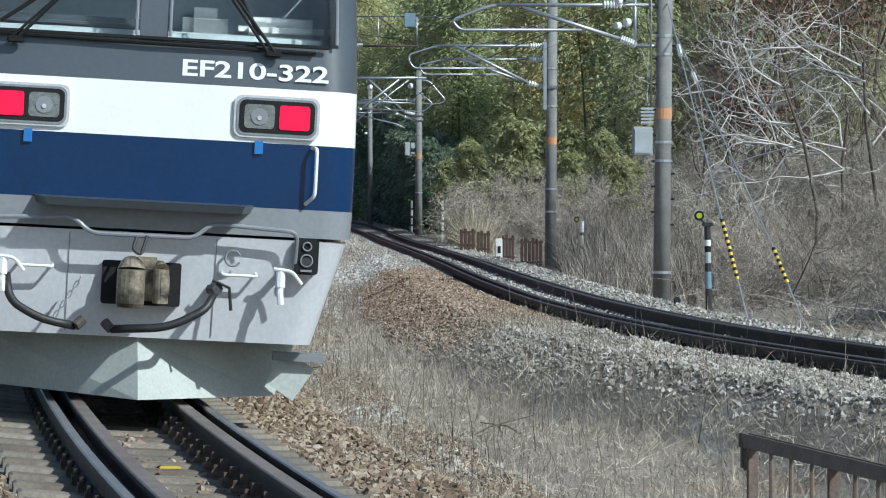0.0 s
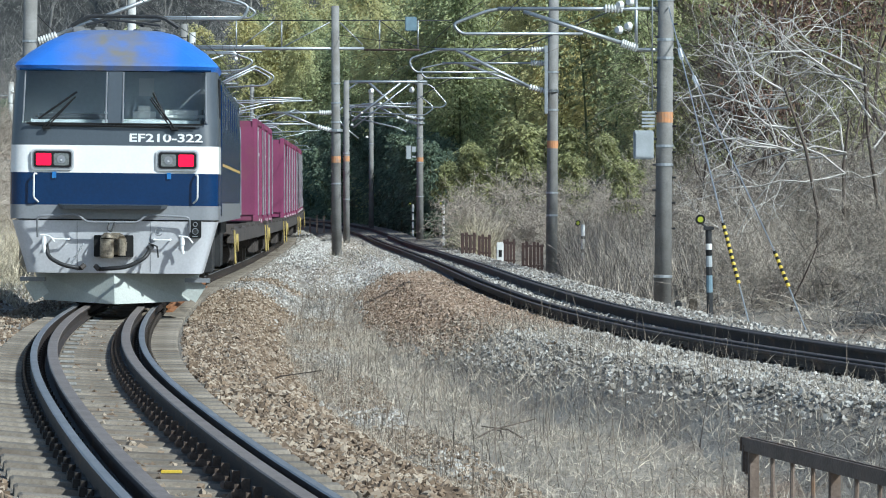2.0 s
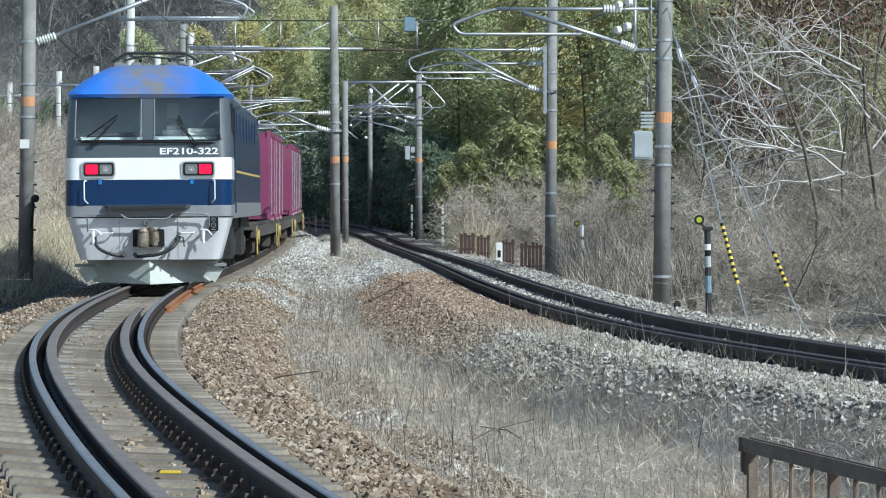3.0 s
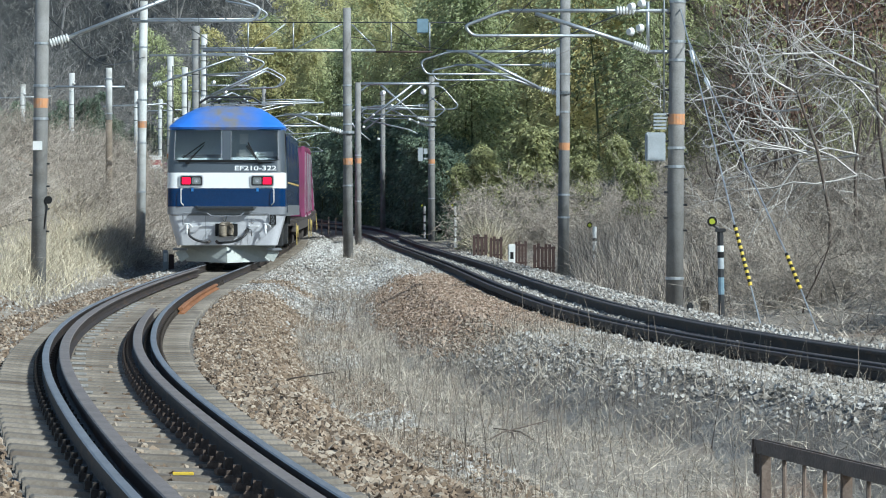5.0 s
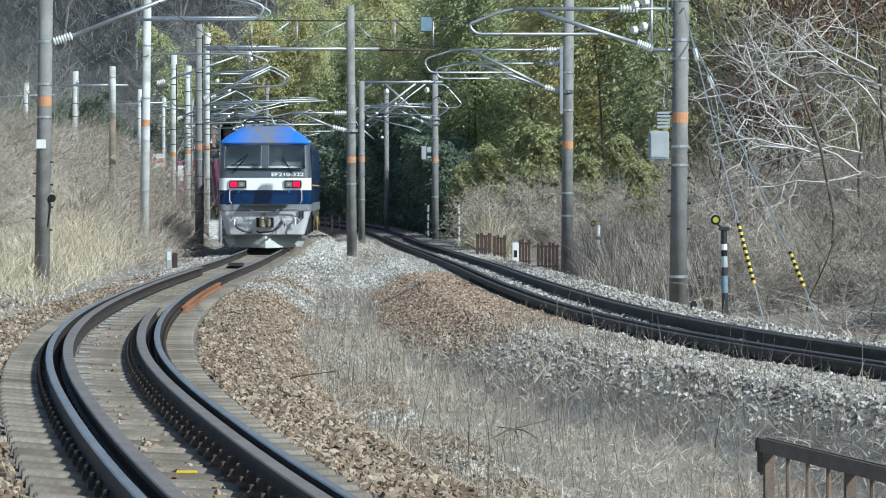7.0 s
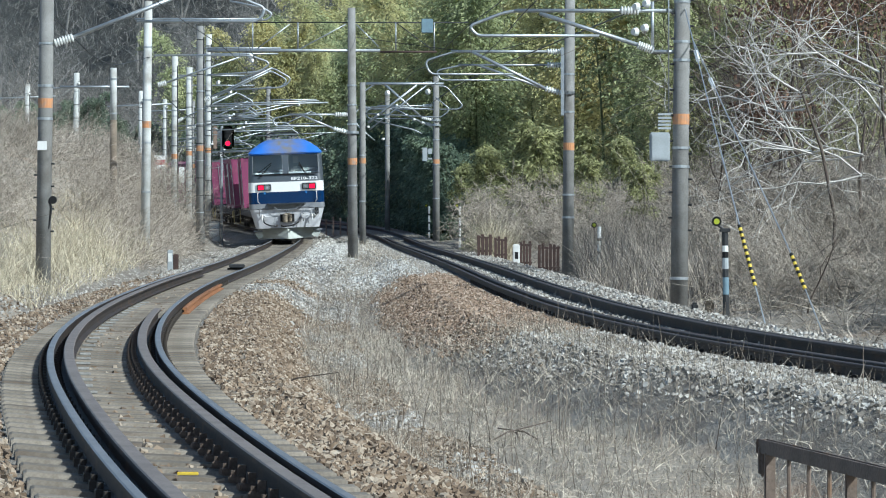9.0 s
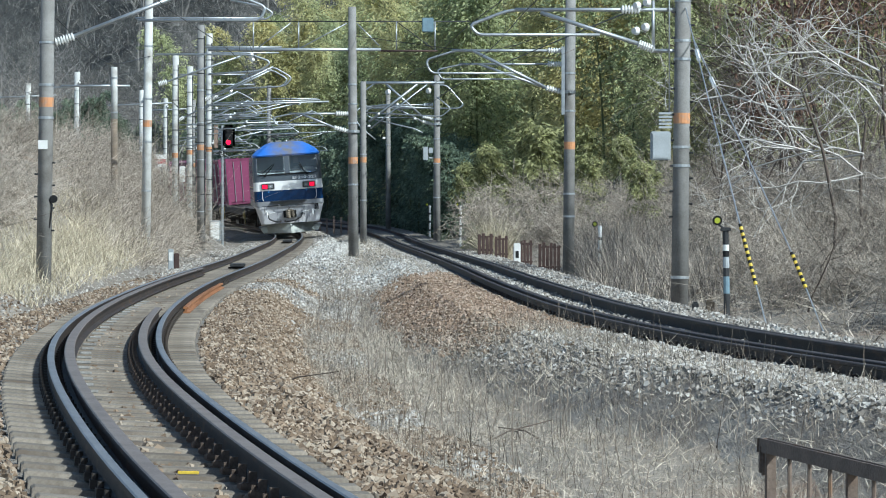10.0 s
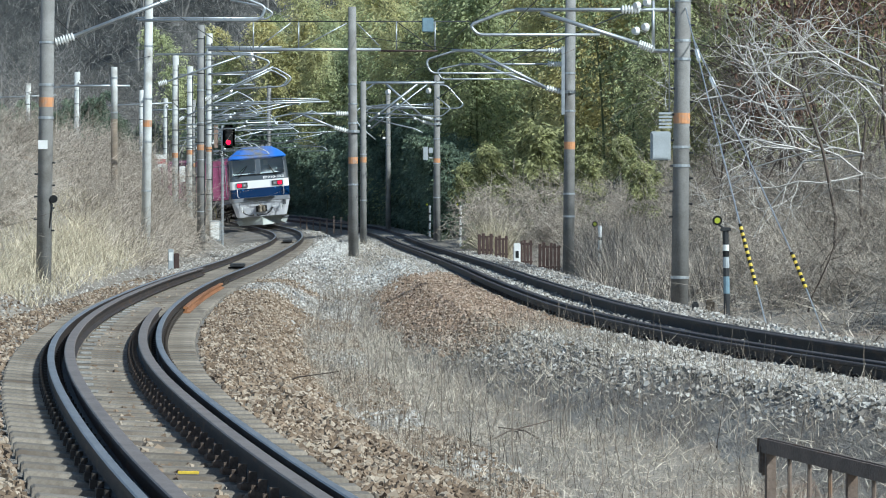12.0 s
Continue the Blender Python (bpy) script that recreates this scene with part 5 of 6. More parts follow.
def build_woods():
    rng = np.random.RandomState(21)
    kinds = [bamboo(s, 12.5, M_BAMBOO) for s in (1, 2, 3, 4)]
    used = set()
    spots = []
    for row, (y0, gap, back) in enumerate(((152, 2.2, 9.5), (165, 2.0, 8.5), (184, 1.9, 3.6), (200, 2.0, 3.8), (220, 2.2, 4.0), (242, 2.6, 4.5))):
        for k in range(12):
            y = y0 + rng.uniform(-5, 6) + k * 0.6
            x = float(centre("right", y)) + back + 1.0 + gap * k + rng.uniform(-0.8, 0.8)
            spots.append((x, y, rng.uniform(0.95, 1.4)))
    for k in range(16):  # far wood behind the curve
        y = rng.uniform(258, 292)
        spots.append((float(centre("right", y)) + 4.5 + rng.uniform(0, 14), y, rng.uniform(1.15, 1.5)))
    for k in range(16):  # nearer wood on the rise beside the line
        y = rng.uniform(122, 158)
        x = float(centre("right", y)) + 8.5 + (158 - y) * 0.06 + rng.uniform(0, 8)
        spots.append((x, y, rng.uniform(0.7, 0.95)))
    for x, y, s in spots:
        i = rng.randint(4)
        plant(kinds[i], i not in used, x, y, rng.uniform(-60, 60), s)
        used.add(i)
    # thicket whose dark leaf colour paints in the shaded recess of the woods
    dark = bamboo(9, 6.5, M_SHADED_LEAF, 9000, "thicket along the far curve with leaves coloured dark for woodland shade", 0.0, 0.2)
    for k in range(30):  # thicket along the far curve
        y = 168 + 2.9 * k
        plant(dark, k == 0, float(centre("right", y)) + 3.0 + rng.uniform(0, 1.6), y, rng.uniform(-60, 60), rng.uniform(0.7, 1.15))
    for k in range(30):  # same shade-coloured thicket where the curve goes out of sight
        y = 256 + 2.6 * k
        plant(dark, False, float(centre("right", y)) + 3.5 + rng.uniform(0, 5), y, rng.uniform(0, 360), rng.uniform(0.9, 1.5))
    for k in range(16):
        y = rng.uniform(205, 262)
        plant(dark, False, float(centre("left", y)) - rng.uniform(6, 22), y, rng.uniform(0, 360), rng.uniform(0.6, 1.0))
    pale = bamboo(8, 5.0, M_BAMBOO_PALE, 3600, "low arching bamboo with pale yellow-green leaves", 0.05, 0.2)
    for j, (x, y, s) in enumerate(((2.2, 132, 0.9), (3.2, 128, 1.05), (4.3, 134, 1.0), (1.4, 140, 0.8), (5.0, 126, 0.7), (3.0, 142, 1.1), (6.4, 120, 0.75), (5.8, 108, 0.6))):
        plant(pale, j == 0, x, y, 47 * (j % 3) - 47, s)
    # bare trees and scrub on the near right bank
    ts = [bare_tree(31, 6.0, M_BARK_GREY, "bare grey tree with pale crooked limbs", 0.9, 4, 0.0, 2, 0.04, "bare_tree", 0.4), bare_tree(32, 7.5, M_TWIG_DARK, "bare dark-grey tree with dense thin twigs", 0.9, 4, 0.03), bare_tree(33, 8.0, M_BARK_DARK, "bare dark-stemmed tree on the bank")]
    used = set()
    for j in range(34):
        i = (1, 2, 1, 2, 0, 2)[j % 6]
        y = rng.uniform(78, 108) if i else rng.uniform(64, 80)
        x = float(centre("right", y)) + rng.uniform(6.0, 17.0)
        if (x / y) < 0.066:
            x = 0.066 * y + rng.uniform(0.3, 3)
        plant(ts[i], i not in used, x, y, rng.uniform(0, 360), rng.uniform(0.55, 1.05))
        used.add(i)
    sh = [bare_tree(41, 2.4, M_TWIG, "thorny grey-brown leafless shrub", 1.0, 4, 0.0, 5, 0.02, "leafless_shrub", 0.3), bare_tree(42, 2.0, M_TWIG, "thorny grey-brown leafless shrub", 1.1, 4, -0.02, 6, 0.018, "leafless_shrub", 0.35)]
    used = set()
    for j in range(44):
        i = j % 2
        y = rng.uniform(55, 118)
        x = float(centre("right", y)) + rng.uniform(3.8, 10.0)
        plant(sh[i], i not in used, x, y, rng.uniform(0, 360), rng.uniform(0.6, 1.1))
        used.add(i)
    for j in range(50):
        y = rng.uniform(76, 150)
        x = float(centre("left", y)) - rng.uniform(4.8, 12.0)
        plant(sh[j % 2], False, x, y, rng.uniform(0, 360), rng.uniform(0.5, 0.9))
    plant(ts[2], False, 6.35, 63, 40, 0.3)
    # one dark leaning stem and withered leaves
    for k, (x, y, z0, spread, n) in enumerate(((8.3, 86, 6.3, 0.8, 1500), (7.75, 86, 3.7, 0.5, 900), (9.4, 88, 6.5, 0.85, 1500), (10.2, 88, 6.3, 0.8, 1200))):
        root = tagged(new("withered_tree"), "tree hung with withered reddish-brown leaves", "tree", "withered trees")
        root.location = (x, y, float(ground(x, y)))
        out, ends = [], []
        grow(rng, (0, 0, -0.3), (0.1, 0, 1), z0, 0.07, 2, 0.6, 0.08, out, ends)
        v, f = limbs_mesh(out, 5)
        from_arrays("trunk", v, f, M_BARK_DARK, root)
        c = np.array([0, 0, z0 - root.location.z]) + rng.normal(0, 1, (n, 3)) * [spread, spread, spread * 0.8]
        v, f = leaf_arrays(rng, c, rng.normal(0, 1, (n, 3)) + [0, 0, -0.8], rng.uniform(0.08, 0.18, n), rng.uniform(0.02, 0.05, n))
        from_arrays("crown", v, f, M_LEAF_BROWN, root)
    # crooked pale tree whose limbs reach out over the bank
    for k, (x, y, z0, side) in enumerate(((8.0, 74, 3.7, -1), (8.7, 76, 3.0, -0.9), (9.3, 73, 4.2, -0.8))):
        root = tagged(new("crooked_tree"), "leafless tree with long pale crooked limbs over the bank", "tree", "crooked trees")
        g = float(ground(x, y))
        root.location = (x, y, g)
        out, ends = [], []
        grow(rng, (0, 0, -0.3), (0.05 * side, 0, 1), z0 - g + 0.6, 0.05, 0, 0.4, 0.02, out, ends, 0.12)
        top, stem = out[-1][1], len(out)
        for _ in range(5):
            at = Vector((0, 0, 0)).lerp(top, rng.uniform(0.55, 1.0))
            grow(rng, at, (side + rng.normal(0, 0.5), rng.normal(0, 0.4), rng.uniform(-0.1, 0.6)), rng.uniform(2.0, 3.4), 0.024, 2, 0.8, 0.0, out, ends, 0.38, (2, 3), 5)
        v, f = limbs_mesh(out[:stem], 6)
        from_arrays("trunk", v, f, M_BARK_DARK, root, True)
        v, f = limbs_mesh(out[stem:], 4)
        from_arrays("crown", v, f, M_BARK, root)
    # fountain of pale reeds by the barriers
    n = 1000
    b = np.stack([rng.normal(1.7, 0.2, n), rng.normal(114.5, 0.25, n), 0 * np.ones(n)], -1)
    b[:, 2] = ground(b[:, 0], b[:, 1])
    d = rng.normal(0, 0.36, (n, 3))
    d[:, 2] = 1
    ribbons("reed_clump", b, d, rng.uniform(0.6, 1.5, n), rng.uniform(0.014, 0.03, n), 0.3, M_GRASS_GOLD, "fountain-shaped clump of pale dry reeds", "reeds", 77, 4)
    # grey scrub bush behind the reeds
    for j, (x, y, s) in enumerate(((2.6, 122, 1.3), (3.4, 124, 1.4), (1.6, 128, 1.0), (4.2, 120, 1.2))):
        plant(sh[j % 2], False, x, y, 80 * j, s)
    # far leafless woods on the hillside
    n = 60000
    y = rng.uniform(265, 520, n)
    x = rng.uniform(-0.16, 0.03, n) * y
    h = rng.uniform(3, 9, n)
    ribbons("far_woods", on_ground(x, y, rng.uniform(0, 5, n)), upward(rng, n, 0.7), h * 0.35, rng.uniform(0.025, 0.06, n), 0.35, M_FAR_TWIG, "grey leafless woods on the hillside", "woods", 88)
    far = [bare_tree(51, 11.0, M_FAR_TWIG, "bare grey tree on the far hillside", 0.7, 4, 0.08, 1, 0.13), bare_tree(52, 9.0, M_FAR_TWIG, "bare grey tree on the far hillside", 0.85, 4, 0.05, 2, 0.1)]
    for j in range(64):
        y = 285 + 190 * (j / 64) + rng.uniform(-3, 3)
        x = rng.uniform(-0.14, -0.015) * y
        plant(far[j % 2], j < 2, x, y, rng.uniform(0, 360), rng.uniform(0.8, 1.4) * y / 330)


build_woods()


build_ballast()
build_grass()


# ---- the train ----
M_LOCO_BLUE = material("loco_deep_blue_paint", (0.005, 0.03, 0.1), (0.004, 0.024, 0.08), 0.2, scale=1.5, fine=30, bump=0.01, spec=0.4)
M_LOCO_SKY = material("loco_roof_blue_paint", (0.05, 0.2, 0.68), (0.04, 0.16, 0.58), 0.35, scale=1.5, fine=30, bump=0.05)


def soot_along_middle(m, colour, half):
    """Brake dust along the middle of the roof."""
    nt, b = m.node_tree, m.node_tree.nodes["Principled BSDF"]
    old = b.inputs["Base Color"].links[0].from_socket
    tc, sep, n = nt.nodes.new("ShaderNodeTexCoord"), nt.nodes.new("ShaderNodeSeparateXYZ"), nt.nodes.new("ShaderNodeTexNoise")
    n.inputs["Scale"].default_value, n.inputs["Detail"].default_value = 3.5, 5
    nt.links.new(tc.outputs["Object"], sep.inputs[0])
    nt.links.new(tc.outputs["Object"], n.inputs["Vector"])
    ab, mr, mu, mix = nt.nodes.new("ShaderNodeMath"), nt.nodes.new("ShaderNodeMapRange"), nt.nodes.new("ShaderNodeMath"), nt.nodes.new("ShaderNodeMix")
    ab.operation, mu.operation, mix.data_type = "ABSOLUTE", "MULTIPLY", "RGBA"
    mr.inputs[1].default_value, mr.inputs[2].default_value, mr.inputs[3].default_value, mr.inputs[4].default_value = half * 0.2, half, 1.6, 0.0
    nt.links.new(sep.outputs[0], ab.inputs[0])
    nt.links.new(ab.outputs[0], mr.inputs[0])
    nt.links.new(mr.outputs[0], mu.inputs[0])
    nt.links.new(n.outputs[0], mu.inputs[1])
    mix.inputs[7].default_value = (*colour, 1)
    nt.links.new(mu.outputs[0], mix.inputs[0])
    nt.links.new(old, mix.inputs[6])
    nt.links.new(mix.outputs[2], b.inputs["Base Color"])


soot_along_middle(M_LOCO_SKY, (0.2, 0.19, 0.17), 0.95)
M_LOCO_WHITE = material("loco_white_paint", (0.86, 0.86, 0.85), (0.8, 0.8, 0.79), 0.15, scale=2, fine=30, bump=0.01)
M_LOCO_DARK = material("loco_dark_grey_paint", (0.072, 0.085, 0.1), (0.06, 0.071, 0.083), 0.34, scale=2, fine=30, bump=0.01, spec=0.9)
M_LOCO_MID = material("loco_mid_grey_paint", (0.25, 0.26, 0.28), (0.21, 0.22, 0.235), 0.3, scale=2, fine=30, bump=0.03)
M_LOCO_LIGHT = material("loco_light_grey_paint", (0.68, 0.685, 0.72), (0.58, 0.585, 0.61), 0.3, scale=1.5, fine=30, bump=0.05)
M_PLOW = material("pale_dusty_plough_paint", (0.5, 0.53, 0.5), (0.4, 0.42, 0.39), 0.6, scale=2, fine=40, bump=0.1)
M_SOOT = material("dusty_roof_grey", (0.24, 0.24, 0.23), (0.17, 0.165, 0.155), 0.8, scale=2, fine=30)
M_GOLD = material("gold_stripe", (0.6, 0.42, 0.12), (0.5, 0.34, 0.1), 0.4, scale=4, fine=40, bump=0.03)
M_COUPLER = patches(material("rusty_greasy_coupler", (0.36, 0.31, 0.24), (0.16, 0.13, 0.09), 0.5, 0.3, scale=6, fine=40), (0.05, 0.04, 0.03), 5.0, 0.5, 0.65)
M_HOSE = material("black_rubber_hose", (0.03, 0.03, 0.032), (0.02, 0.02, 0.02), 0.5, scale=10, fine=60)
M_CHROME = material("brushed_steel_bezel", (0.68, 0.69, 0.7), (0.56, 0.56, 0.57), 0.35, 0.35, scale=10, fine=60, bump=0.05)
M_TAIL = glow("lit_red_tail_lamp", (0.85, 0.0, 0.04), 0.9)
M_LENS = material("grey_headlamp_lens", (0.22, 0.24, 0.24), (0.12, 0.13, 0.13), 0.12, scale=30, fine=90, bump=0.04)
# cab grey, its colour paled and blued for sky mirrored in the windscreen
M_CAB = material("cab_grey_with_sky_reflection", (0.55, 0.62, 0.65), (0.46, 0.52, 0.55), 0.7, scale=2, fine=20)
M_SEAT = material("white_console_cover", (0.75, 0.77, 0.76), (0.66, 0.68, 0.67), 0.6, scale=4, fine=30)
M_GLASS = clear_glass("windscreen_glass")
M_MAROON = patches(material("maroon_container_paint", (0.26, 0.055, 0.13), (0.2, 0.04, 0.1), 0.5, scale=1.2, fine=30, bump=0.06, per_object=0.18), (0.2, 0.07, 0.09), 1.2, 0.58, 0.8)
M_WAGON = material("dusty_wagon_steel", (0.1, 0.085, 0.075), (0.05, 0.043, 0.04), 0.8, scale=3, fine=30)
M_FADEDYELLOW = material("dusty_yellow_paint", (0.5, 0.38, 0.12), (0.26, 0.2, 0.08), 0.7, scale=5, fine=40)
M_TAPE = material("blue_tape", (0.03, 0.18, 0.5), (0.025, 0.15, 0.42), 0.5, scale=10, fine=60)


def front_outline(hw, y0, radius, back=0.75, steps=7):
    """Half-round-cornered plan of a cab end, from the left flank round the front to the right flank."""
    pts = [(-hw, back)]
    for k in range(steps + 1):
        a = math.pi / 2 * k / steps
        pts.append((-hw + radius - radius * math.cos(a), y0 + radius - radius * math.sin(a)))
    crown = 0.02
    pts += [(-hw * 0.45, y0 - crown * 0.8), (0, y0 - crown), (hw * 0.45, y0 - crown * 0.8)]
    for k in range(steps + 1):
        a = math.pi / 2 * (1 - k / steps)
        pts.append((hw - radius + radius * math.cos(a), y0 + radius - radius * math.sin(a)))
    return pts + [(hw, back)]


def loft(levels, cap=False, pick=None):
    """A skin through plans at several heights: rows of (z, half width, front, corner radius, back)."""
    bm = bmesh.new()
    rows = []
    for z, hw, y0, rad, back in levels:
        pts = front_outline(hw, y0, rad, back)
        if pick:
            pts = pts[pick[0]:pick[1]]
        rows.append([bm.verts.new((x, y, z)) for x, y in pts])
    for a, b in zip(rows, rows[1:]):
        for k in range(len(a) - 1):
            bm.faces.new((a[k], a[k + 1], b[k + 1], b[k]))
    if cap:
        bm.faces.new(rows[-1])
        bm.faces.new(rows[0][::-1])
    return bm


LEVEL = {0.49: (1.25, 0.215, 0.2), 1.24: (1.46, 0.02, 0.23), 1.26: (1.485, 0.0, 0.23), 1.46: (1.49, 0.0, 0.23), 1.92: (1.49, 0.0, 0.24), 2.31: (1.485, 0.01, 0.26),
         2.62: (1.475, 0.05, 0.28), 3.38: (1.44, 0.2, 0.3), 3.43: (1.45, 0.2, 0.32)}


def lv(z, back=1.3, grow=0.0):
    zs = sorted(LEVEL)
    hw, y0, rad = (float(np.interp(z, zs, [LEVEL[k][i] for k in zs])) for i in range(3))
    return (z, hw + grow, y0 - grow, rad, back)


def face_y(z):
    zs = sorted(LEVEL)
    return float(np.interp(z, zs, [LEVEL[k][1] for k in zs])) - 0.02


def plate(cx, cz, hw, hh, r, y0, y1, steps=4):
    """An upright plate with rounded corners, facing back along y."""
    bm = bmesh.new()
    pts = []
    for qx, qz, a0 in ((1, 1, 0), (-1, 1, 90), (-1, -1, 180), (1, -1, 270)):
        for k in range(steps + 1):
            a = radians(a0 + 90 * k / steps)
            pts.append((cx + qx * (hw - r) + r * math.cos(a), cz + qz * (hh - r) + r * math.sin(a)))
    a = [bm.verts.new((x, y0, z)) for x, z in pts]
    b = [bm.verts.new((x, y1, z)) for x, z in pts]
    for k in range(len(a)):
        bm.faces.new((a[k], a[(k + 1) % len(a)], b[(k + 1) % len(a)], b[k]))
    bm.faces.new(a)
    bm.faces.new(b[::-1])
    return bm


def build_loco():
    root = tagged(new("electric_locomotive"), "blue, white and grey electric freight locomotive with lit red tail lamps", "locomotive")
    P = lambda name, bm, mat, label="", smooth=False, parent=root: part(name, bm, mat, parent, label, smooth)
    P("skirt", loft([lv(0.49), lv(1.24)]), M_LOCO_LIGHT, "light grey front skirt", True)
    P("lower_band", loft([lv(1.26), lv(1.46)]), M_LOCO_MID, "mid grey band", True)
    P("blue_band", loft([lv(1.46), lv(1.92)]), M_LOCO_BLUE, "deep blue band", True)
    P("white_band", loft([lv(1.92), lv(2.31)]), M_LOCO_WHITE, "white band", True)
    P("window_surround", loft([lv(2.31), lv(2.62)]), M_LOCO_DARK, "dark grey panel under the windscreen", True)
    # windscreen: pillars and two panes
    n = len(front_outline(1, 0, 0.3))
    P("corner_pillar", loft([lv(2.62), lv(3.38)], pick=(0, 7)), M_LOCO_DARK, smooth=True)
    P("corner_pillar", loft([lv(2.62), lv(3.38)], pick=(n - 7, n)), M_LOCO_DARK, smooth=True)
    bm = bmesh.new()
    yb, yt = 0.04, 0.19
    bm.faces.new([bm.verts.new(c) for c in ((-0.1, yb - 0.03, 2.6), (0.1, yb - 0.03, 2.6), (0.1, yt - 0.03, 3.4), (-0.1, yt - 0.03, 3.4))])
    g = bmesh.ops.extrude_face_region(bm, geom=bm.faces[:])
    for v in [e for e in g["geom"] if isinstance(e, bmesh.types.BMVert)]:
        v.co.y += 0.06
    P("centre_pillar", bm, M_LOCO_DARK)
    for x in (-1.3, -0.125, 0.115, 1.3):
        P("window_seal", tubed([(x, yb + 0.005 * abs(x) - 0.035, 2.64), (x * 0.985, yt - 0.035, 3.36)], 0.012, 6), M_LOCO_MID, "pale window edging")
    P("lower_seal", boxed(-1.25, 1.25, yb - 0.055, yb - 0.03, 2.605, 2.632, 0.006), M_BLACK)
    P("corner_window", boxed(1.405, 1.47, 0.62, 1.22, 2.68, 3.3, 0.02), M_BLACK)
    P("rain_gutter", tubed([(-1.36, 0.1, 3.385), (-0.7, 0.165, 3.39), (0.7, 0.165, 3.39), (1.36, 0.1, 3.385)], 0.016, 6), M_LOCO_BLUE)
    pane = P("windscreen", loft([lv(2.63, 1.25, -0.012), lv(3.37, 1.25, -0.012)], pick=(6, n - 6)), M_GLASS, "large two-part windscreen")
    pane.visible_shadow = False
    # cab inside
    bm = bmesh.new()
    box(bm, -1.4, 1.4, 1.15, 1.19, 1.9, 3.4)
    box(bm, -1.38, 1.38, 0.4, 1.15, 1.9, 1.95)
    P("cab_wall", bm, M_CAB)
    P("console", boxed(-1.25, 1.25, 0.35, 0.75, 1.95, 2.66, 0.05), M_CAB)
    P("seat_cover", boxed(0.22, 0.55, 0.85, 1.1, 2.4, 2.84, 0.08), M_SEAT, "white seat cover behind the glass")
    P("console_cover", boxed(0.62, 1.22, 0.62, 0.95, 2.62, 2.8, 0.07), M_SEAT)
    P("instrument_hood", boxed(-1.15, 0.1, 0.45, 0.75, 2.64, 2.74, 0.04), M_LOCO_DARK)
    P("notice", boxed(0.3, 0.52, 1.11, 1.14, 2.98, 3.24), M_SEAT)
    # roof
    bm = bmesh.new()
    rows = []
    for z, hw, y0, rad in ((3.38, 1.43, 0.16, 0.34), (3.45, 1.46, 0.12, 0.34), (3.5, 1.43, 0.16, 0.34), (3.66, 1.27, 0.4, 0.4), (3.82, 1.04, 0.62, 0.4), (3.95, 0.8, 0.86, 0.4), (4.0, 0.6, 1.05, 0.4)):
        rows.append([bm.verts.new((x, y, z)) for x, y in front_outline(hw, y0, rad, 2.2)])
    for a, b in zip(rows, rows[1:]):
        for k in range(len(a) - 1):
            bm.faces.new((a[k], a[k + 1], b[k + 1], b[k]))
    bm.faces.new(rows[-1])
    P("cab_roof", bm, M_LOCO_SKY, "bright blue cab roof with grey soot", False)
    # long body
    bm = bmesh.new()
    prof = [(-1.455, 1.26), (-1.465, 1.9), (-1.46, 2.6), (-1.42, 3.38), (-1.1, 3.66), (1.1, 3.66), (1.42, 3.38), (1.46, 2.6), (1.465, 1.9), (1.455, 1.26)]
    a, b = ([bm.verts.new((x, y, z)) for x, z in prof] for y in (1.3, 17.45))
    for k in range(10):
        bm.faces.new((a[k], a[(k + 1) % 10], b[(k + 1) % 10], b[k]))
    bm.faces.new(a)
    bm.faces.new(b[::-1])
    P("body_side", bm, M_LOCO_BLUE, "deep blue side")
    P("roof_top", boxed(-1.05, 1.05, 2.2, 16.8, 3.66, 3.8, 0.03), M_SOOT)
    for s in (-1, 1):
        P("sill", boxed(min(s * 1.40, s * 1.468), max(s * 1.40, s * 1.468), 1.3, 17.45, 1.22, 1.5), M_LOCO_MID)
        for z in (1.98, 2.06):
            P("stripe", boxed(min(s * 1.40, s * 1.464), max(s * 1.40, s * 1.464), 2.2, 17.0, z, z + 0.045), M_GOLD, "gold stripe")
        P("cab_door", boxed(min(s * 1.40, s * 1.475), max(s * 1.40, s * 1.475), 2.1, 2.75, 1.3, 3.25, 0.01), M_LOCO_BLUE)
        P("side_window", boxed(min(s * 1.38, s * 1.462), max(s * 1.38, s * 1.462), 1.32, 1.9, 2.55, 3.15), M_BLACK)
        for y in np.arange(3.6, 15.5, 1.7):
            P("louvre", boxed(min(s * 1.40, s * 1.458), max(s * 1.40, s * 1.458), y, y + 1.2, 2.5, 3.2), M_LOCO_BLUE)
        P("underframe", boxed(min(s * 0.9, s * 1.25), max(s * 0.9, s * 1.25), 5.5, 7.2, 0.4, 1.22, 0.02), M_DARK)
        P("underframe", boxed(min(s * 0.9, s * 1.25), max(s * 0.9, s * 1.25), 11.0, 12.6, 0.4, 1.22, 0.02), M_DARK)
    P("underframe", boxed(-1.2, 1.2, 0.8, 17.3, 0.95, 1.25), M_DARK)
    for yc in (3.1, 9.1, 15.0):
        bg = P("bogie", boxed(-0.95, 0.95, yc - 1.9, yc + 1.9, 0.5, 0.85, 0.05), M_WAGON)
        for dy in (-1.25, 1.25):
            for s in (-1, 1):
                part("wheel", tubed([(s * 0.5, yc + dy, 0.56), (s * 0.63, yc + dy, 0.56)], 0.56, 20), M_WAGON, bg)
                part("axle_box", boxed(min(s * 0.9, s * 1.15), max(s * 0.9, s * 1.15), yc + dy - 0.2, yc + dy + 0.2, 0.4, 0.8, 0.04), M_WAGON, bg)
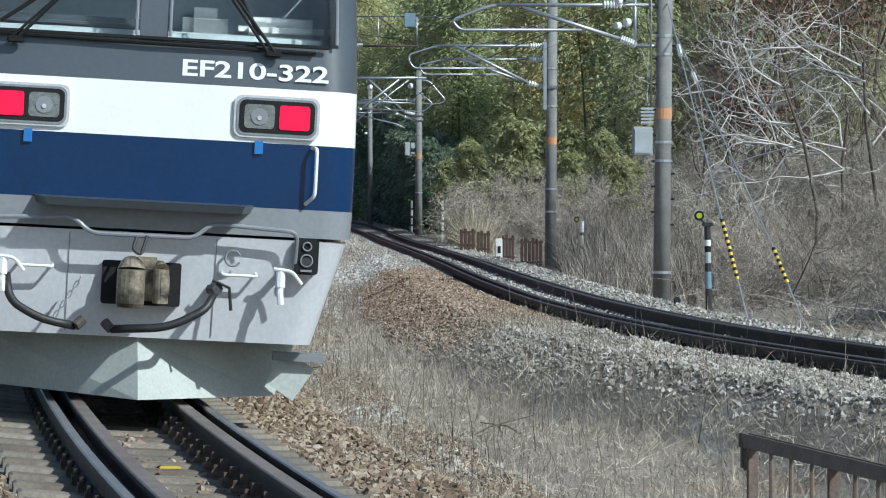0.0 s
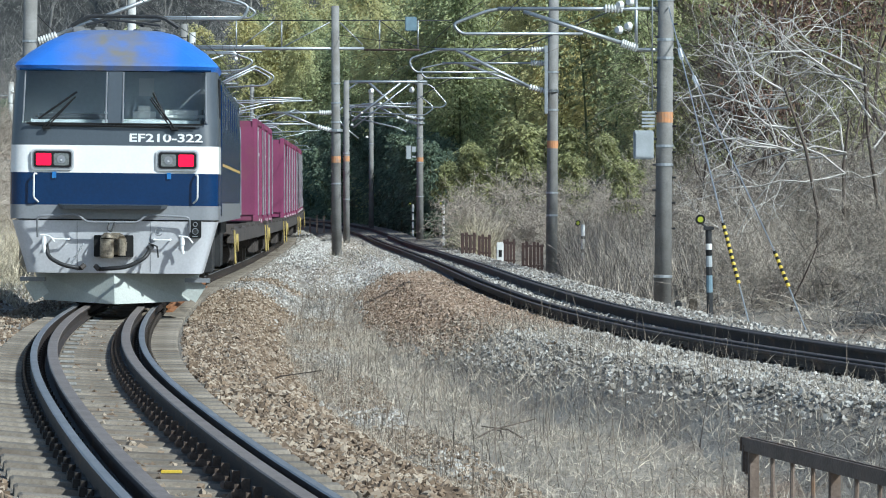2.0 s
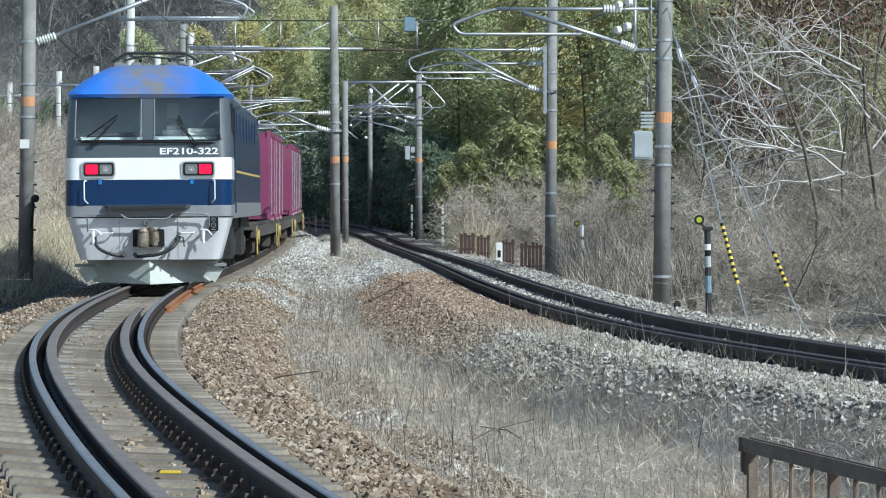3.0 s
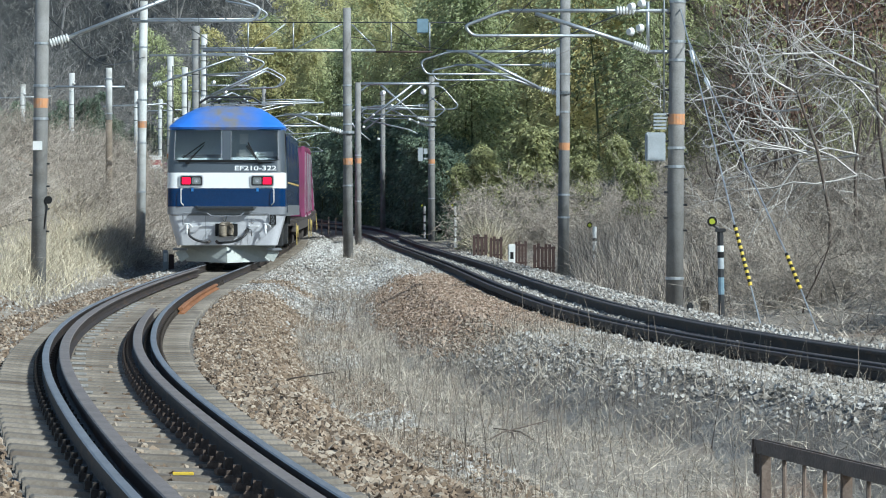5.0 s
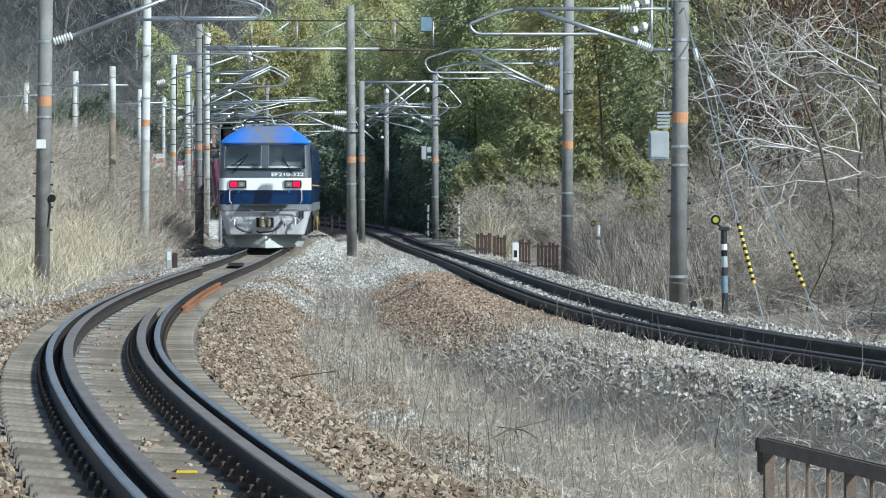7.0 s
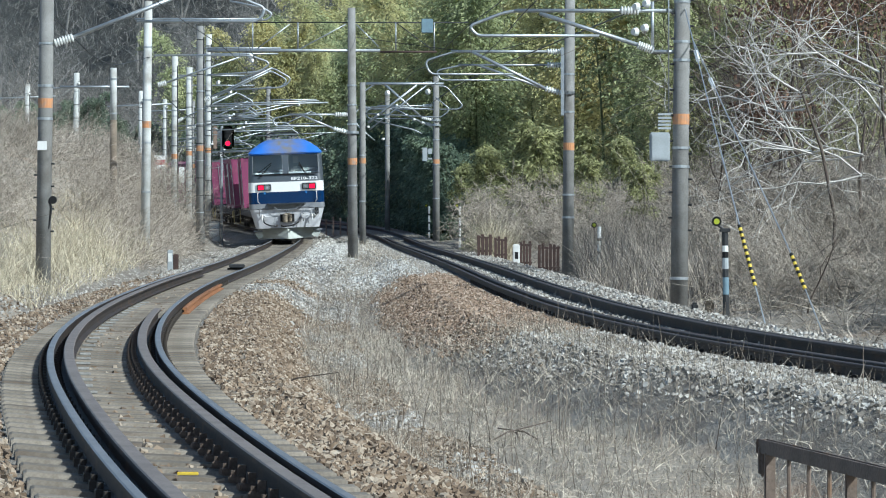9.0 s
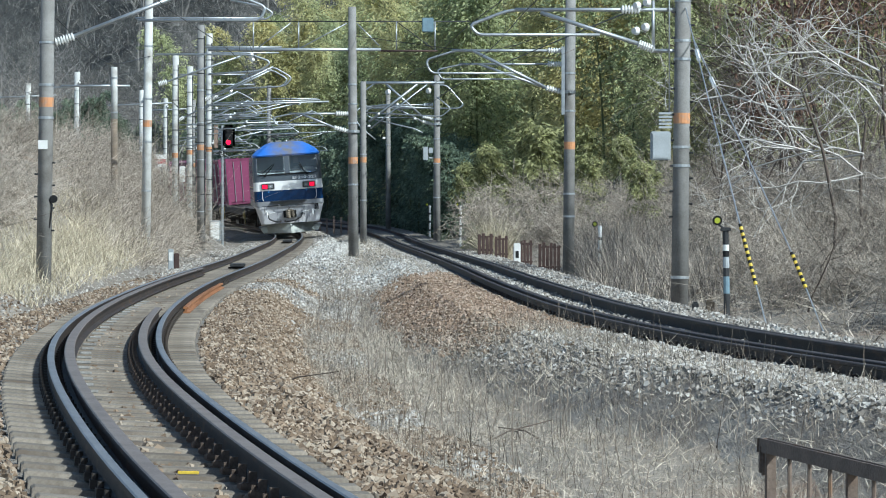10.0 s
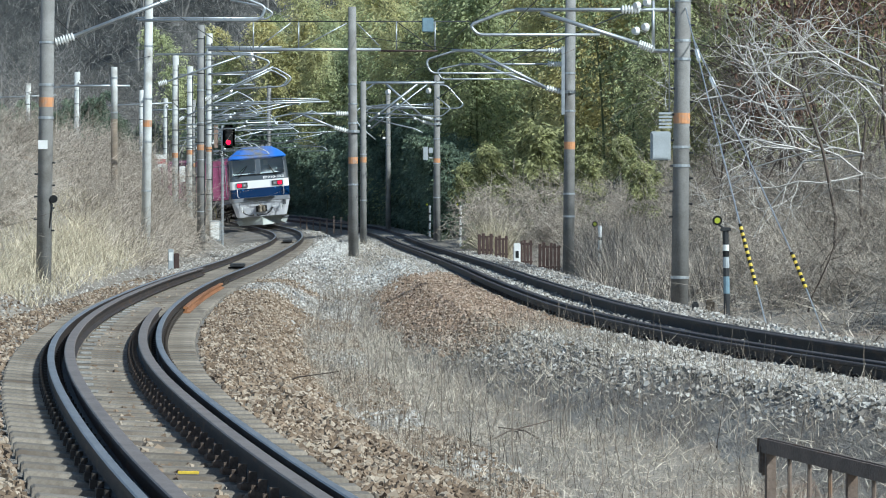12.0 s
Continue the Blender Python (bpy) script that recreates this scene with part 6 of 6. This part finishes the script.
    # pantograph, folded
    bm = bmesh.new()
    for x in (-0.5, 0.5):
        tube(bm, [(x, 3.2, 3.85), (x * 0.5, 2.2, 4.15), (x, 3.0, 4.25)], 0.03, 6)
    tube(bm, rounded([(-0.8, 2.6, 4.12), (-0.55, 2.6, 4.28), (0.55, 2.6, 4.28), (0.8, 2.6, 4.12)], 0.1), 0.03, 6)
    P("pantograph", bm, M_DARK)
    for x in (-0.55, -0.2, 0.2, 0.55):
        P("roof_insulator", ribs(bmesh.new(), (x, 2.3, 3.9), (x, 2.3, 4.08), 0.06, 4, 0.015), M_SOOT)
    for x in (-0.62, -0.3, 0.35):
        P("roof_box", boxed(x - 0.09, x + 0.09, 1.5, 1.9, 3.95, 4.07, 0.02), M_SOOT)
    P("roof_bus_bar", tubed(rounded([(-0.55, 2.0, 4.12), (-0.2, 2.0, 4.2), (0.2, 2.0, 4.16), (0.55, 2.0, 4.12)], 0.08), 0.018, 6), M_DARK)
    # lamps
    for s in (-1, 1):
        yl, c, zl = -0.04, s * 0.885 + 0.012, 2.105
        lamp = P("lamp_unit", plate(c, zl, 0.305, 0.15, 0.06, yl, yl + 0.09), M_CHROME, "steel lamp bezel")
        part("bezel_lip", plate(c, zl, 0.285, 0.132, 0.055, yl - 0.008, yl + 0.02), M_LOCO_MID, lamp)
        part("lamp_recess", plate(c, zl, 0.268, 0.116, 0.045, yl - 0.012, yl + 0.03), M_BLACK, lamp)
        part("tail_lamp", plate(c + s * 0.125, zl, 0.108, 0.086, 0.02, yl - 0.02, yl + 0.02), M_TAIL, lamp, "lit red tail lamp")
        glass = part("headlamp", plate(c - s * 0.125, zl, 0.108, 0.086, 0.03, yl - 0.016, yl + 0.02), M_LENS, lamp, "unlit headlamp")
        part("reflector_bowl", tubed([(c - s * 0.125, yl - 0.022, zl), (c - s * 0.125, yl - 0.012, zl)], 0.06, 16), M_LOCO_MID, glass)
        part("bulb", tubed([(c - s * 0.125, yl - 0.03, zl - 0.01), (c - s * 0.125, yl - 0.02, zl - 0.01)], 0.016, 10), M_CHROME, glass)
        P("handrail", tubed(rounded([(s * 1.13 + 0.03, -0.02, 1.9), (s * 1.16 + 0.03, -0.1, 1.9), (s * 1.16 + 0.03, -0.1, 1.56), (s * 1.1 + 0.03, -0.02, 1.5)], 0.04), 0.014), M_WHITE, "white handrail")
        P("tape", boxed(s * 0.86 - 0.09 * (s > 0) - 0.02, s * 0.86 - 0.09 * (s > 0) + 0.04, -0.034, -0.016, 1.84, 1.93), M_TAPE)
        # wipers
        w = 0.86 if s > 0 else -0.96
        e = w - 0.34 if s > 0 else w + 0.4
        bm = tubed([(w, -0.05, 2.56), (e, 0.02, 3.0)], 0.013, 6)
        tube(bm, [(w - 0.05, -0.05, 2.56), (e - 0.02, 0.02, 2.98)], 0.011, 6)
        tube(bm, [(w - 0.12, -0.02, 2.68), (e + 0.02, 0.04, 3.07)], 0.016, 6)
        box(bm, w - 0.07, w + 0.05, -0.06, -0.01, 2.53, 2.58, 0.01)
        P("wiper", bm, M_BLACK)
        # plate handles on the skirt
        x = s * 0.72 - 0.03
        P("skirt_handle", tubed(rounded([(x - 0.12, 0.1, 0.99), (x - 0.12, -0.02, 0.97), (x + 0.12, -0.02, 0.97), (x + 0.12, 0.1, 0.99)], 0.02), 0.012), M_LOCO_WHITE)
        x = s * 0.98
        bm = tubed([(x, 0.1, 0.99), (x, -0.06, 0.99)], 0.026)
        tube(bm, [(x, -0.06, 1.02), (x, -0.07, 0.9)], 0.034)
        tube(bm, [(x, -0.07, 0.9), (x, -0.08, 0.86), (x + 0.01, -0.08, 0.78)], 0.024)
        tube(bm, rounded([(x - 0.05, -0.08, 1.03), (x + 0.08, -0.09, 1.02), (x + 0.15, -0.09, 0.93)], 0.04), 0.013)
        P("brake_cock", bm, M_LOCO_WHITE, "white brake cock")
    sock = P("jumper_socket", plate(1.16, 1.13, 0.085, 0.13, 0.03, -0.03, 0.1), M_BLACK, "black jumper cable socket")
    for z, r in ((1.2, 0.03), (1.1, 0.042)):
        part("socket_ring", tubed(rounded([(1.16 + r * math.cos(k), -0.04, z + r * math.sin(k)) for k in (2 * math.pi * q / 14 for q in range(15))], 0.005, 1), 0.006, 6), M_LOCO_MID, sock)
    part("socket_cap", tubed([(1.16, -0.02, 1.09), (1.16, -0.045, 1.09)], 0.035, 14), M_DARK, sock)
    part("latch", boxed(1.12, 1.2, -0.05, -0.03, 1.02, 1.035), M_LOCO_MID, sock)
    P("ring_handle", tubed(rounded([(0.64 + 0.055 * math.cos(k), 0.0, 1.09 + 0.055 * math.sin(k)) for k in (0.4 + 2 * math.pi * q / 14 for q in range(13))], 0.005, 1), 0.009, 6), M_LOCO_MID)
    P("mask_rail", tubed([(-1.2, 0.0, 2.6), (0, -0.02, 2.585), (1.15, 0.0, 2.575)], 0.014, 6), M_BLACK)
    # bumper beam, step rail, coupler
    bm = bmesh.new()
    prof = [(-0.8, 0.0, 1.475), (-0.71, -0.29, 1.46), (0.69, -0.29, 1.46), (0.78, 0.0, 1.475)]
    t = [bm.verts.new((x, y + 0.02, z)) for x, y, z in prof]
    b = [bm.verts.new((x * 0.97, y * 0.9 + 0.02, z - 0.055)) for x, y, z in prof]
    bm.faces.new(t)
    bm.faces.new(b[::-1])
    for k in range(4):
        bm.faces.new((t[k], t[(k + 1) % 4], b[(k + 1) % 4], b[k]))
    P("front_step", bm, M_LOCO_DARK, "dark grey step ledge")
    P("step_rail", tubed(rounded([(-1.08, 0.02, 1.0), (-1.08, -0.12, 1.3), (-0.5, -0.14, 1.33), (-0.38, -0.16, 1.22), (0.35, -0.16, 1.22), (0.47, -0.14, 1.33), (1.08, -0.12, 1.3), (1.08, 0.02, 1.0)], 0.07), 0.016), M_LOCO_MID, "bent grey step rail")
    P("coupler_pocket", plate(0.0, 0.88, 0.28, 0.155, 0.02, 0.03, 0.4), M_BLACK)
    bm = tubed([(-0.08, -0.22, 0.71), (-0.08, -0.22, 0.74)], 0.085, 18, 0.1)
    tube(bm, [(-0.08, -0.22, 0.74), (-0.08, -0.22, 0.98)], 0.1, 18)
    tube(bm, [(-0.08, -0.22, 0.98), (-0.08, -0.21, 1.03), (-0.08, -0.2, 1.05)], 0.1, 18, 0.055)
    box(bm, -0.16, 0.18, -0.16, 0.3, 0.76, 1.04, 0.05)
    tube(bm, [(0.13, -0.24, 0.75), (0.13, -0.24, 0.99)], 0.055, 14)
    tube(bm, [(0.13, -0.24, 0.99), (0.12, -0.2, 1.03)], 0.055, 14, 0.03)
    box(bm, 0.1, 0.19, -0.3, 0.2, 0.78, 0.97, 0.03)
    box(bm, -0.05, 0.12, -0.1, 0.1, 1.02, 1.07, 0.02)
    P("coupler", bm, M_COUPLER, "rusty knuckle coupler")
    P("uncoupling_link", tubed(rounded([(-0.05, -0.16, 1.22), (-0.08, -0.2, 1.12), (-0.02, -0.2, 1.08), (0.02, -0.17, 1.22)], 0.03), 0.012), M_DARK)
    for pts in ([(0.52, -0.02, 0.84), (0.46, -0.12, 0.72), (0.2, -0.16, 0.58), (-0.2, -0.1, 0.55)], [(-0.95, -0.02, 0.9), (-0.92, -0.12, 0.72), (-0.7, -0.16, 0.6), (-0.45, -0.12, 0.56)]):
        P("air_hose", tubed(rounded(pts, 0.2, 8), 0.03, 12), M_HOSE, "black rubber air hose", True)
        P("hose_coupling", tubed([Vector(pts[-1]) - Vector((0, 0.03, 0)), Vector(pts[-1]) + Vector((-0.05 if pts[-1][0] < 0 and pts[0][0] > 0 else 0.05, 0, 0.05))], 0.036, 10), M_WAGON)
    bm = tubed([(0.5, 0.1, 0.86), (0.54, -0.05, 0.87)], 0.04)
    tube(bm, [(0.5, -0.05, 0.93), (0.62, -0.06, 0.88), (0.64, -0.06, 0.72)], 0.012, 6)
    P("hose_cock", bm, M_DARK)
    for k in range(9):
        a, b = Vector((-0.62 + 0.022 * k, -0.1 + 0.006 * k, 0.58 + 0.036 * k)), Vector((-0.6 + 0.022 * k, -0.1 + 0.006 * k, 0.625 + 0.036 * k))
        o = Vector((0.012, 0, 0)) if k % 2 else Vector((0, 0.012, 0))
        P("chain_link", tubed(rounded([a - o, b - o, b + o, a + o, a - o], 0.008, 2), 0.006, 5), M_GALV)
    for x in (-0.52, 0.52):
        P("skirt_seam", tubed([(x, face_y(0.52) + 0.002, 0.52), (x, face_y(1.22) + 0.002, 1.22)], 0.005, 4), M_LOCO_MID)
    # snow plough
    bm = bmesh.new()
    t = [bm.verts.new(c) for c in ((-1.2, 1.15, 0.5), (0, 0.24, 0.5), (1.2, 1.15, 0.5))]
    l = [bm.verts.new(c) for c in ((-1.05, 1.0, 0.08), (0.02, 0.06, 0.05), (1.05, 1.0, 0.08))]
    bk = [bm.verts.new(c) for c in ((-1.2, 1.45, 0.5), (1.2, 1.45, 0.5), (-1.05, 1.45, 0.08), (1.05, 1.45, 0.08))]
    for f in ((t[0], t[1], l[1], l[0]), (t[1], t[2], l[2], l[1]), (bk[0], bk[1], t[2], t[1], t[0]), (bk[0], t[0], l[0], bk[2]), (t[2], bk[1], bk[3], l[2])):
        bm.faces.new(f)
    P("snow_plough", bm, M_PLOW, "pale grey V-shaped snow plough")
    for s in (-1, 1):
        bm = box(bmesh.new(), -0.12, 0.12, -0.015, 0.015, -0.14, 0.14, 0, Matrix.Translation((s * 1.13, 0.6, 0.25)) @ pose(0, 0, 0, 0, s * 32, 0))
        P("plough_wing", bm, M_PLOW)
        P("step_plate", boxed(min(s * 1.0, s * 1.36), max(s * 1.0, s * 1.36), 0.5, 0.7, 0.36, 0.42), M_LOCO_MID)
    # class number
    cu = bpy.data.curves.new("class_number", "FONT")
    cu.body, cu.size, cu.extrude, cu.offset = "EF210-322", 0.205, 0.002, 0.0045
    ob = bpy.data.objects.new("class_number", cu)
    scene.collection.objects.link(ob)
    bpy.context.view_layer.update()
    me = bpy.data.meshes.new_from_object(ob.evaluated_get(bpy.context.evaluated_depsgraph_get()))
    bpy.data.objects.remove(ob)
    xs = [v.co.x for v in me.vertices]
    k = 1.04 / (max(xs) - min(xs))
    me.transform(Matrix.Diagonal((k, 0.66 * k, 1, 1)))
    me.materials.append(M_LOCO_WHITE)
    ob = new("class_number", me)
    ob.parent = root
    ob.matrix_local = Matrix.Translation((0.2, face_y(2.42) - 0.006, 2.37)) @ pose(0, 0, 0, 83, 0, 0)
    ob["label"] = "white class number lettering"
    return root


def build_wagon():
    root = tagged(new("container_wagon"), "dusty flat container wagon with yellow end fittings", "wagon", "container wagons")
    part("deck", boxed(-1.25, 1.25, 0, 19.6, 0.86, 1.0, 0.02), M_WAGON, root)
    part("centre_sill", boxed(-0.25, 0.25, 0, 19.6, 0.55, 0.86), M_WAGON, root)
    for s in (-1, 1):
        part("side_sill", boxed(min(s * 1.16, s * 1.27), max(s * 1.16, s * 1.27), 0.1, 19.5, 0.7, 0.95), M_WAGON, root)
        for y in (0.25, 4.1, 8.0, 11.6, 15.5, 19.35):
            part("twist_lock", boxed(min(s * 1.1, s * 1.3), max(s * 1.1, s * 1.3), y - 0.1, y + 0.1, 0.98, 1.06, 0.01), M_WAGON, root)
        for y in (0.45, 19.15):
            part("yellow_handrail", tubed(rounded([(s * 1.29, y - 0.18, 0.95), (s * 1.31, y - 0.18, 0.3), (s * 1.31, y + 0.18, 0.3), (s * 1.29, y + 0.18, 0.95)], 0.05), 0.014, 6), M_FADEDYELLOW, root)
        part("brake_wheel", tubed([(s * 1.3, 1.2, 0.7), (s * 1.34, 1.2, 0.7)], 0.18, 14), M_FADEDYELLOW, root)
    for yc in (2.6, 17.0):
        bg = part("bogie", boxed(-1.0, 1.0, yc - 1.3, yc + 1.3, 0.42, 0.7, 0.05), M_WAGON, root)
        for dy in (-0.95, 0.95):
            for s in (-1, 1):
                part("wheel", tubed([(s * 0.5, yc + dy, 0.43), (s * 0.63, yc + dy, 0.43)], 0.43, 18), M_WAGON, bg)
                part("axle_box", boxed(min(s * 0.95, s * 1.15), max(s * 0.95, s * 1.15), yc + dy - 0.17, yc + dy + 0.17, 0.3, 0.62, 0.03), M_WAGON, bg)
    return root


def build_container():
    root = tagged(new("freight_container"), "maroon ribbed steel freight container on a wagon", "container", "freight containers")
    part("shell", boxed(-1.2, 1.2, 0.03, 3.66, 0.06, 2.46, 0.02), M_MAROON, root)
    for s in (-1, 1):
        for y in (0.06, 3.63):
            part("corner_post", boxed(min(s * 1.1, s * 1.225), max(s * 1.1, s * 1.225), y - 0.06, y + 0.06, 0.0, 2.5, 0.01), M_MAROON, root)
        for y in np.linspace(0.35, 3.3, 7):
            part("side_rib", boxed(min(s * 1.19, s * 1.22), max(s * 1.19, s * 1.22), y - 0.09, y + 0.09, 0.2, 2.3, 0.012), M_MAROON, root)
        part("top_rail", boxed(min(s * 1.12, s * 1.223), max(s * 1.12, s * 1.223), 0.12, 3.57, 2.36, 2.5, 0.01), M_MAROON, root)
        part("bottom_rail", boxed(min(s * 1.12, s * 1.223), max(s * 1.12, s * 1.223), 0.12, 3.57, 0.0, 0.16, 0.01), M_MAROON, root)
        part("marking", boxed(min(s * 1.2, s * 1.228), max(s * 1.2, s * 1.228), 0.3, 0.95, 2.02, 2.22), M_WHITE, root, "white marking bar")
        part("marking", boxed(min(s * 1.2, s * 1.228), max(s * 1.2, s * 1.228), 0.6, 1.2, 1.62, 1.7), M_WHITE, root)
        part("fork_pocket", boxed(min(s * 1.2, s * 1.23), max(s * 1.2, s * 1.23), 1.1, 1.35, 0.03, 0.11), M_WHITE, root)
        part("fork_pocket", boxed(min(s * 1.2, s * 1.23), max(s * 1.2, s * 1.23), 2.35, 2.6, 0.03, 0.11), M_WHITE, root)
        for y in (0.12, 3.55):
            part("lock_rod", tubed([(s * 1.235, y, 0.2), (s * 1.235, y, 2.3)], 0.018, 6), M_GALV, root)
    for x in (-0.62, 0.62):
        part("door", boxed(x - 0.55, x + 0.55, -0.005, 0.05, 0.2, 2.32, 0.015), M_MAROON, root)
        for dx in (-0.2, 0.2):
            part("lock_rod", tubed([(x + dx, -0.03, 0.2), (x + dx, -0.03, 2.3)], 0.018, 6), M_GALV, root)
    return root


SPEED, START = 13.0, 25.6
TIMES = [0.5 * k for k in range(25)]
# length of way along the left line, for a distance along y
_q = TABLES["left"][0][0]
_s = np.concatenate([[0], np.cumsum(np.hypot(np.diff(_q), np.diff(TABLES["left"][0][1])))])
S_START = float(np.interp(START, _q, _s))


# how far the rear end swings out of the line: way along, metres
SWAY = ((25.6, 32, 100, 117, 142, 162, 172, 182), (0.01, 0, 0, 0.05, 0.11, 0.13, 0.03, -0.09))


def on_line(s, length):
    """Pose of a vehicle whose rear end is s metres of way along the left line."""
    ya, yb = float(np.interp(s, _s, _q)), float(np.interp(s + length, _s, _q))
    ym = (ya + yb) / 2
    a, b = (Vector((float(centre("left", y)), y, float(rise("left", y)))) for y in (ya, yb))
    ahead = (b - a).normalized()
    ahead.rotate(Matrix.Rotation(radians(-2.6 * float(step(ya, 140, 182)) if length < 18 else 0), 3, 'Z'))
    k = radians(float(lean("left", ya + 0.25 * (yb - ya))))
    right = Vector((ahead.y, -ahead.x, 0)).normalized()
    right = right * math.cos(k) - ahead.cross(Vector((0, 0, 1))).cross(ahead).normalized() * math.sin(k)
    m = Matrix((right, ahead, right.cross(ahead))).transposed().to_4x4()
    m.translation = a + right * float(np.interp(ya, *SWAY))
    return m


loco = build_loco()
wagon = build_wagon()
box_one = build_container()
TRAIN = [(loco, 0.0, 17.45, 0.0, 0.0)]  # thing, way behind the loco's end, length of its vehicle, place along the vehicle, height
CARS = [(19.2, (4,)), (39.6, (0, 1)), (60.0, (0, 1, 2, 3, 4)), (80.4, (0, 1, 2, 3, 4)), (100.8, (0, 1, 3, 4)), (121.2, (0, 1, 2, 3, 4)), (141.6, (0, 1, 2, 4))]
first_w, first_c = True, True
for way, slots in CARS:
    w = wagon if first_w else copy_thing(wagon, Matrix())
    first_w = False
    TRAIN.append((w, way, 19.6, 0.0, 0.0))
    for k in slots:
        c = box_one if first_c else copy_thing(box_one, Matrix())
        first_c = False
        TRAIN.append((c, way, 19.6, 0.15 + 3.88 * k, 1.0))


def motions():
    for thing, way, length, along, height in TRAIN:
        walk(thing, [(t, on_line(S_START + SPEED * t + way, length) @ Matrix.Translation((0, along, height))) for t in TIMES])


motions()
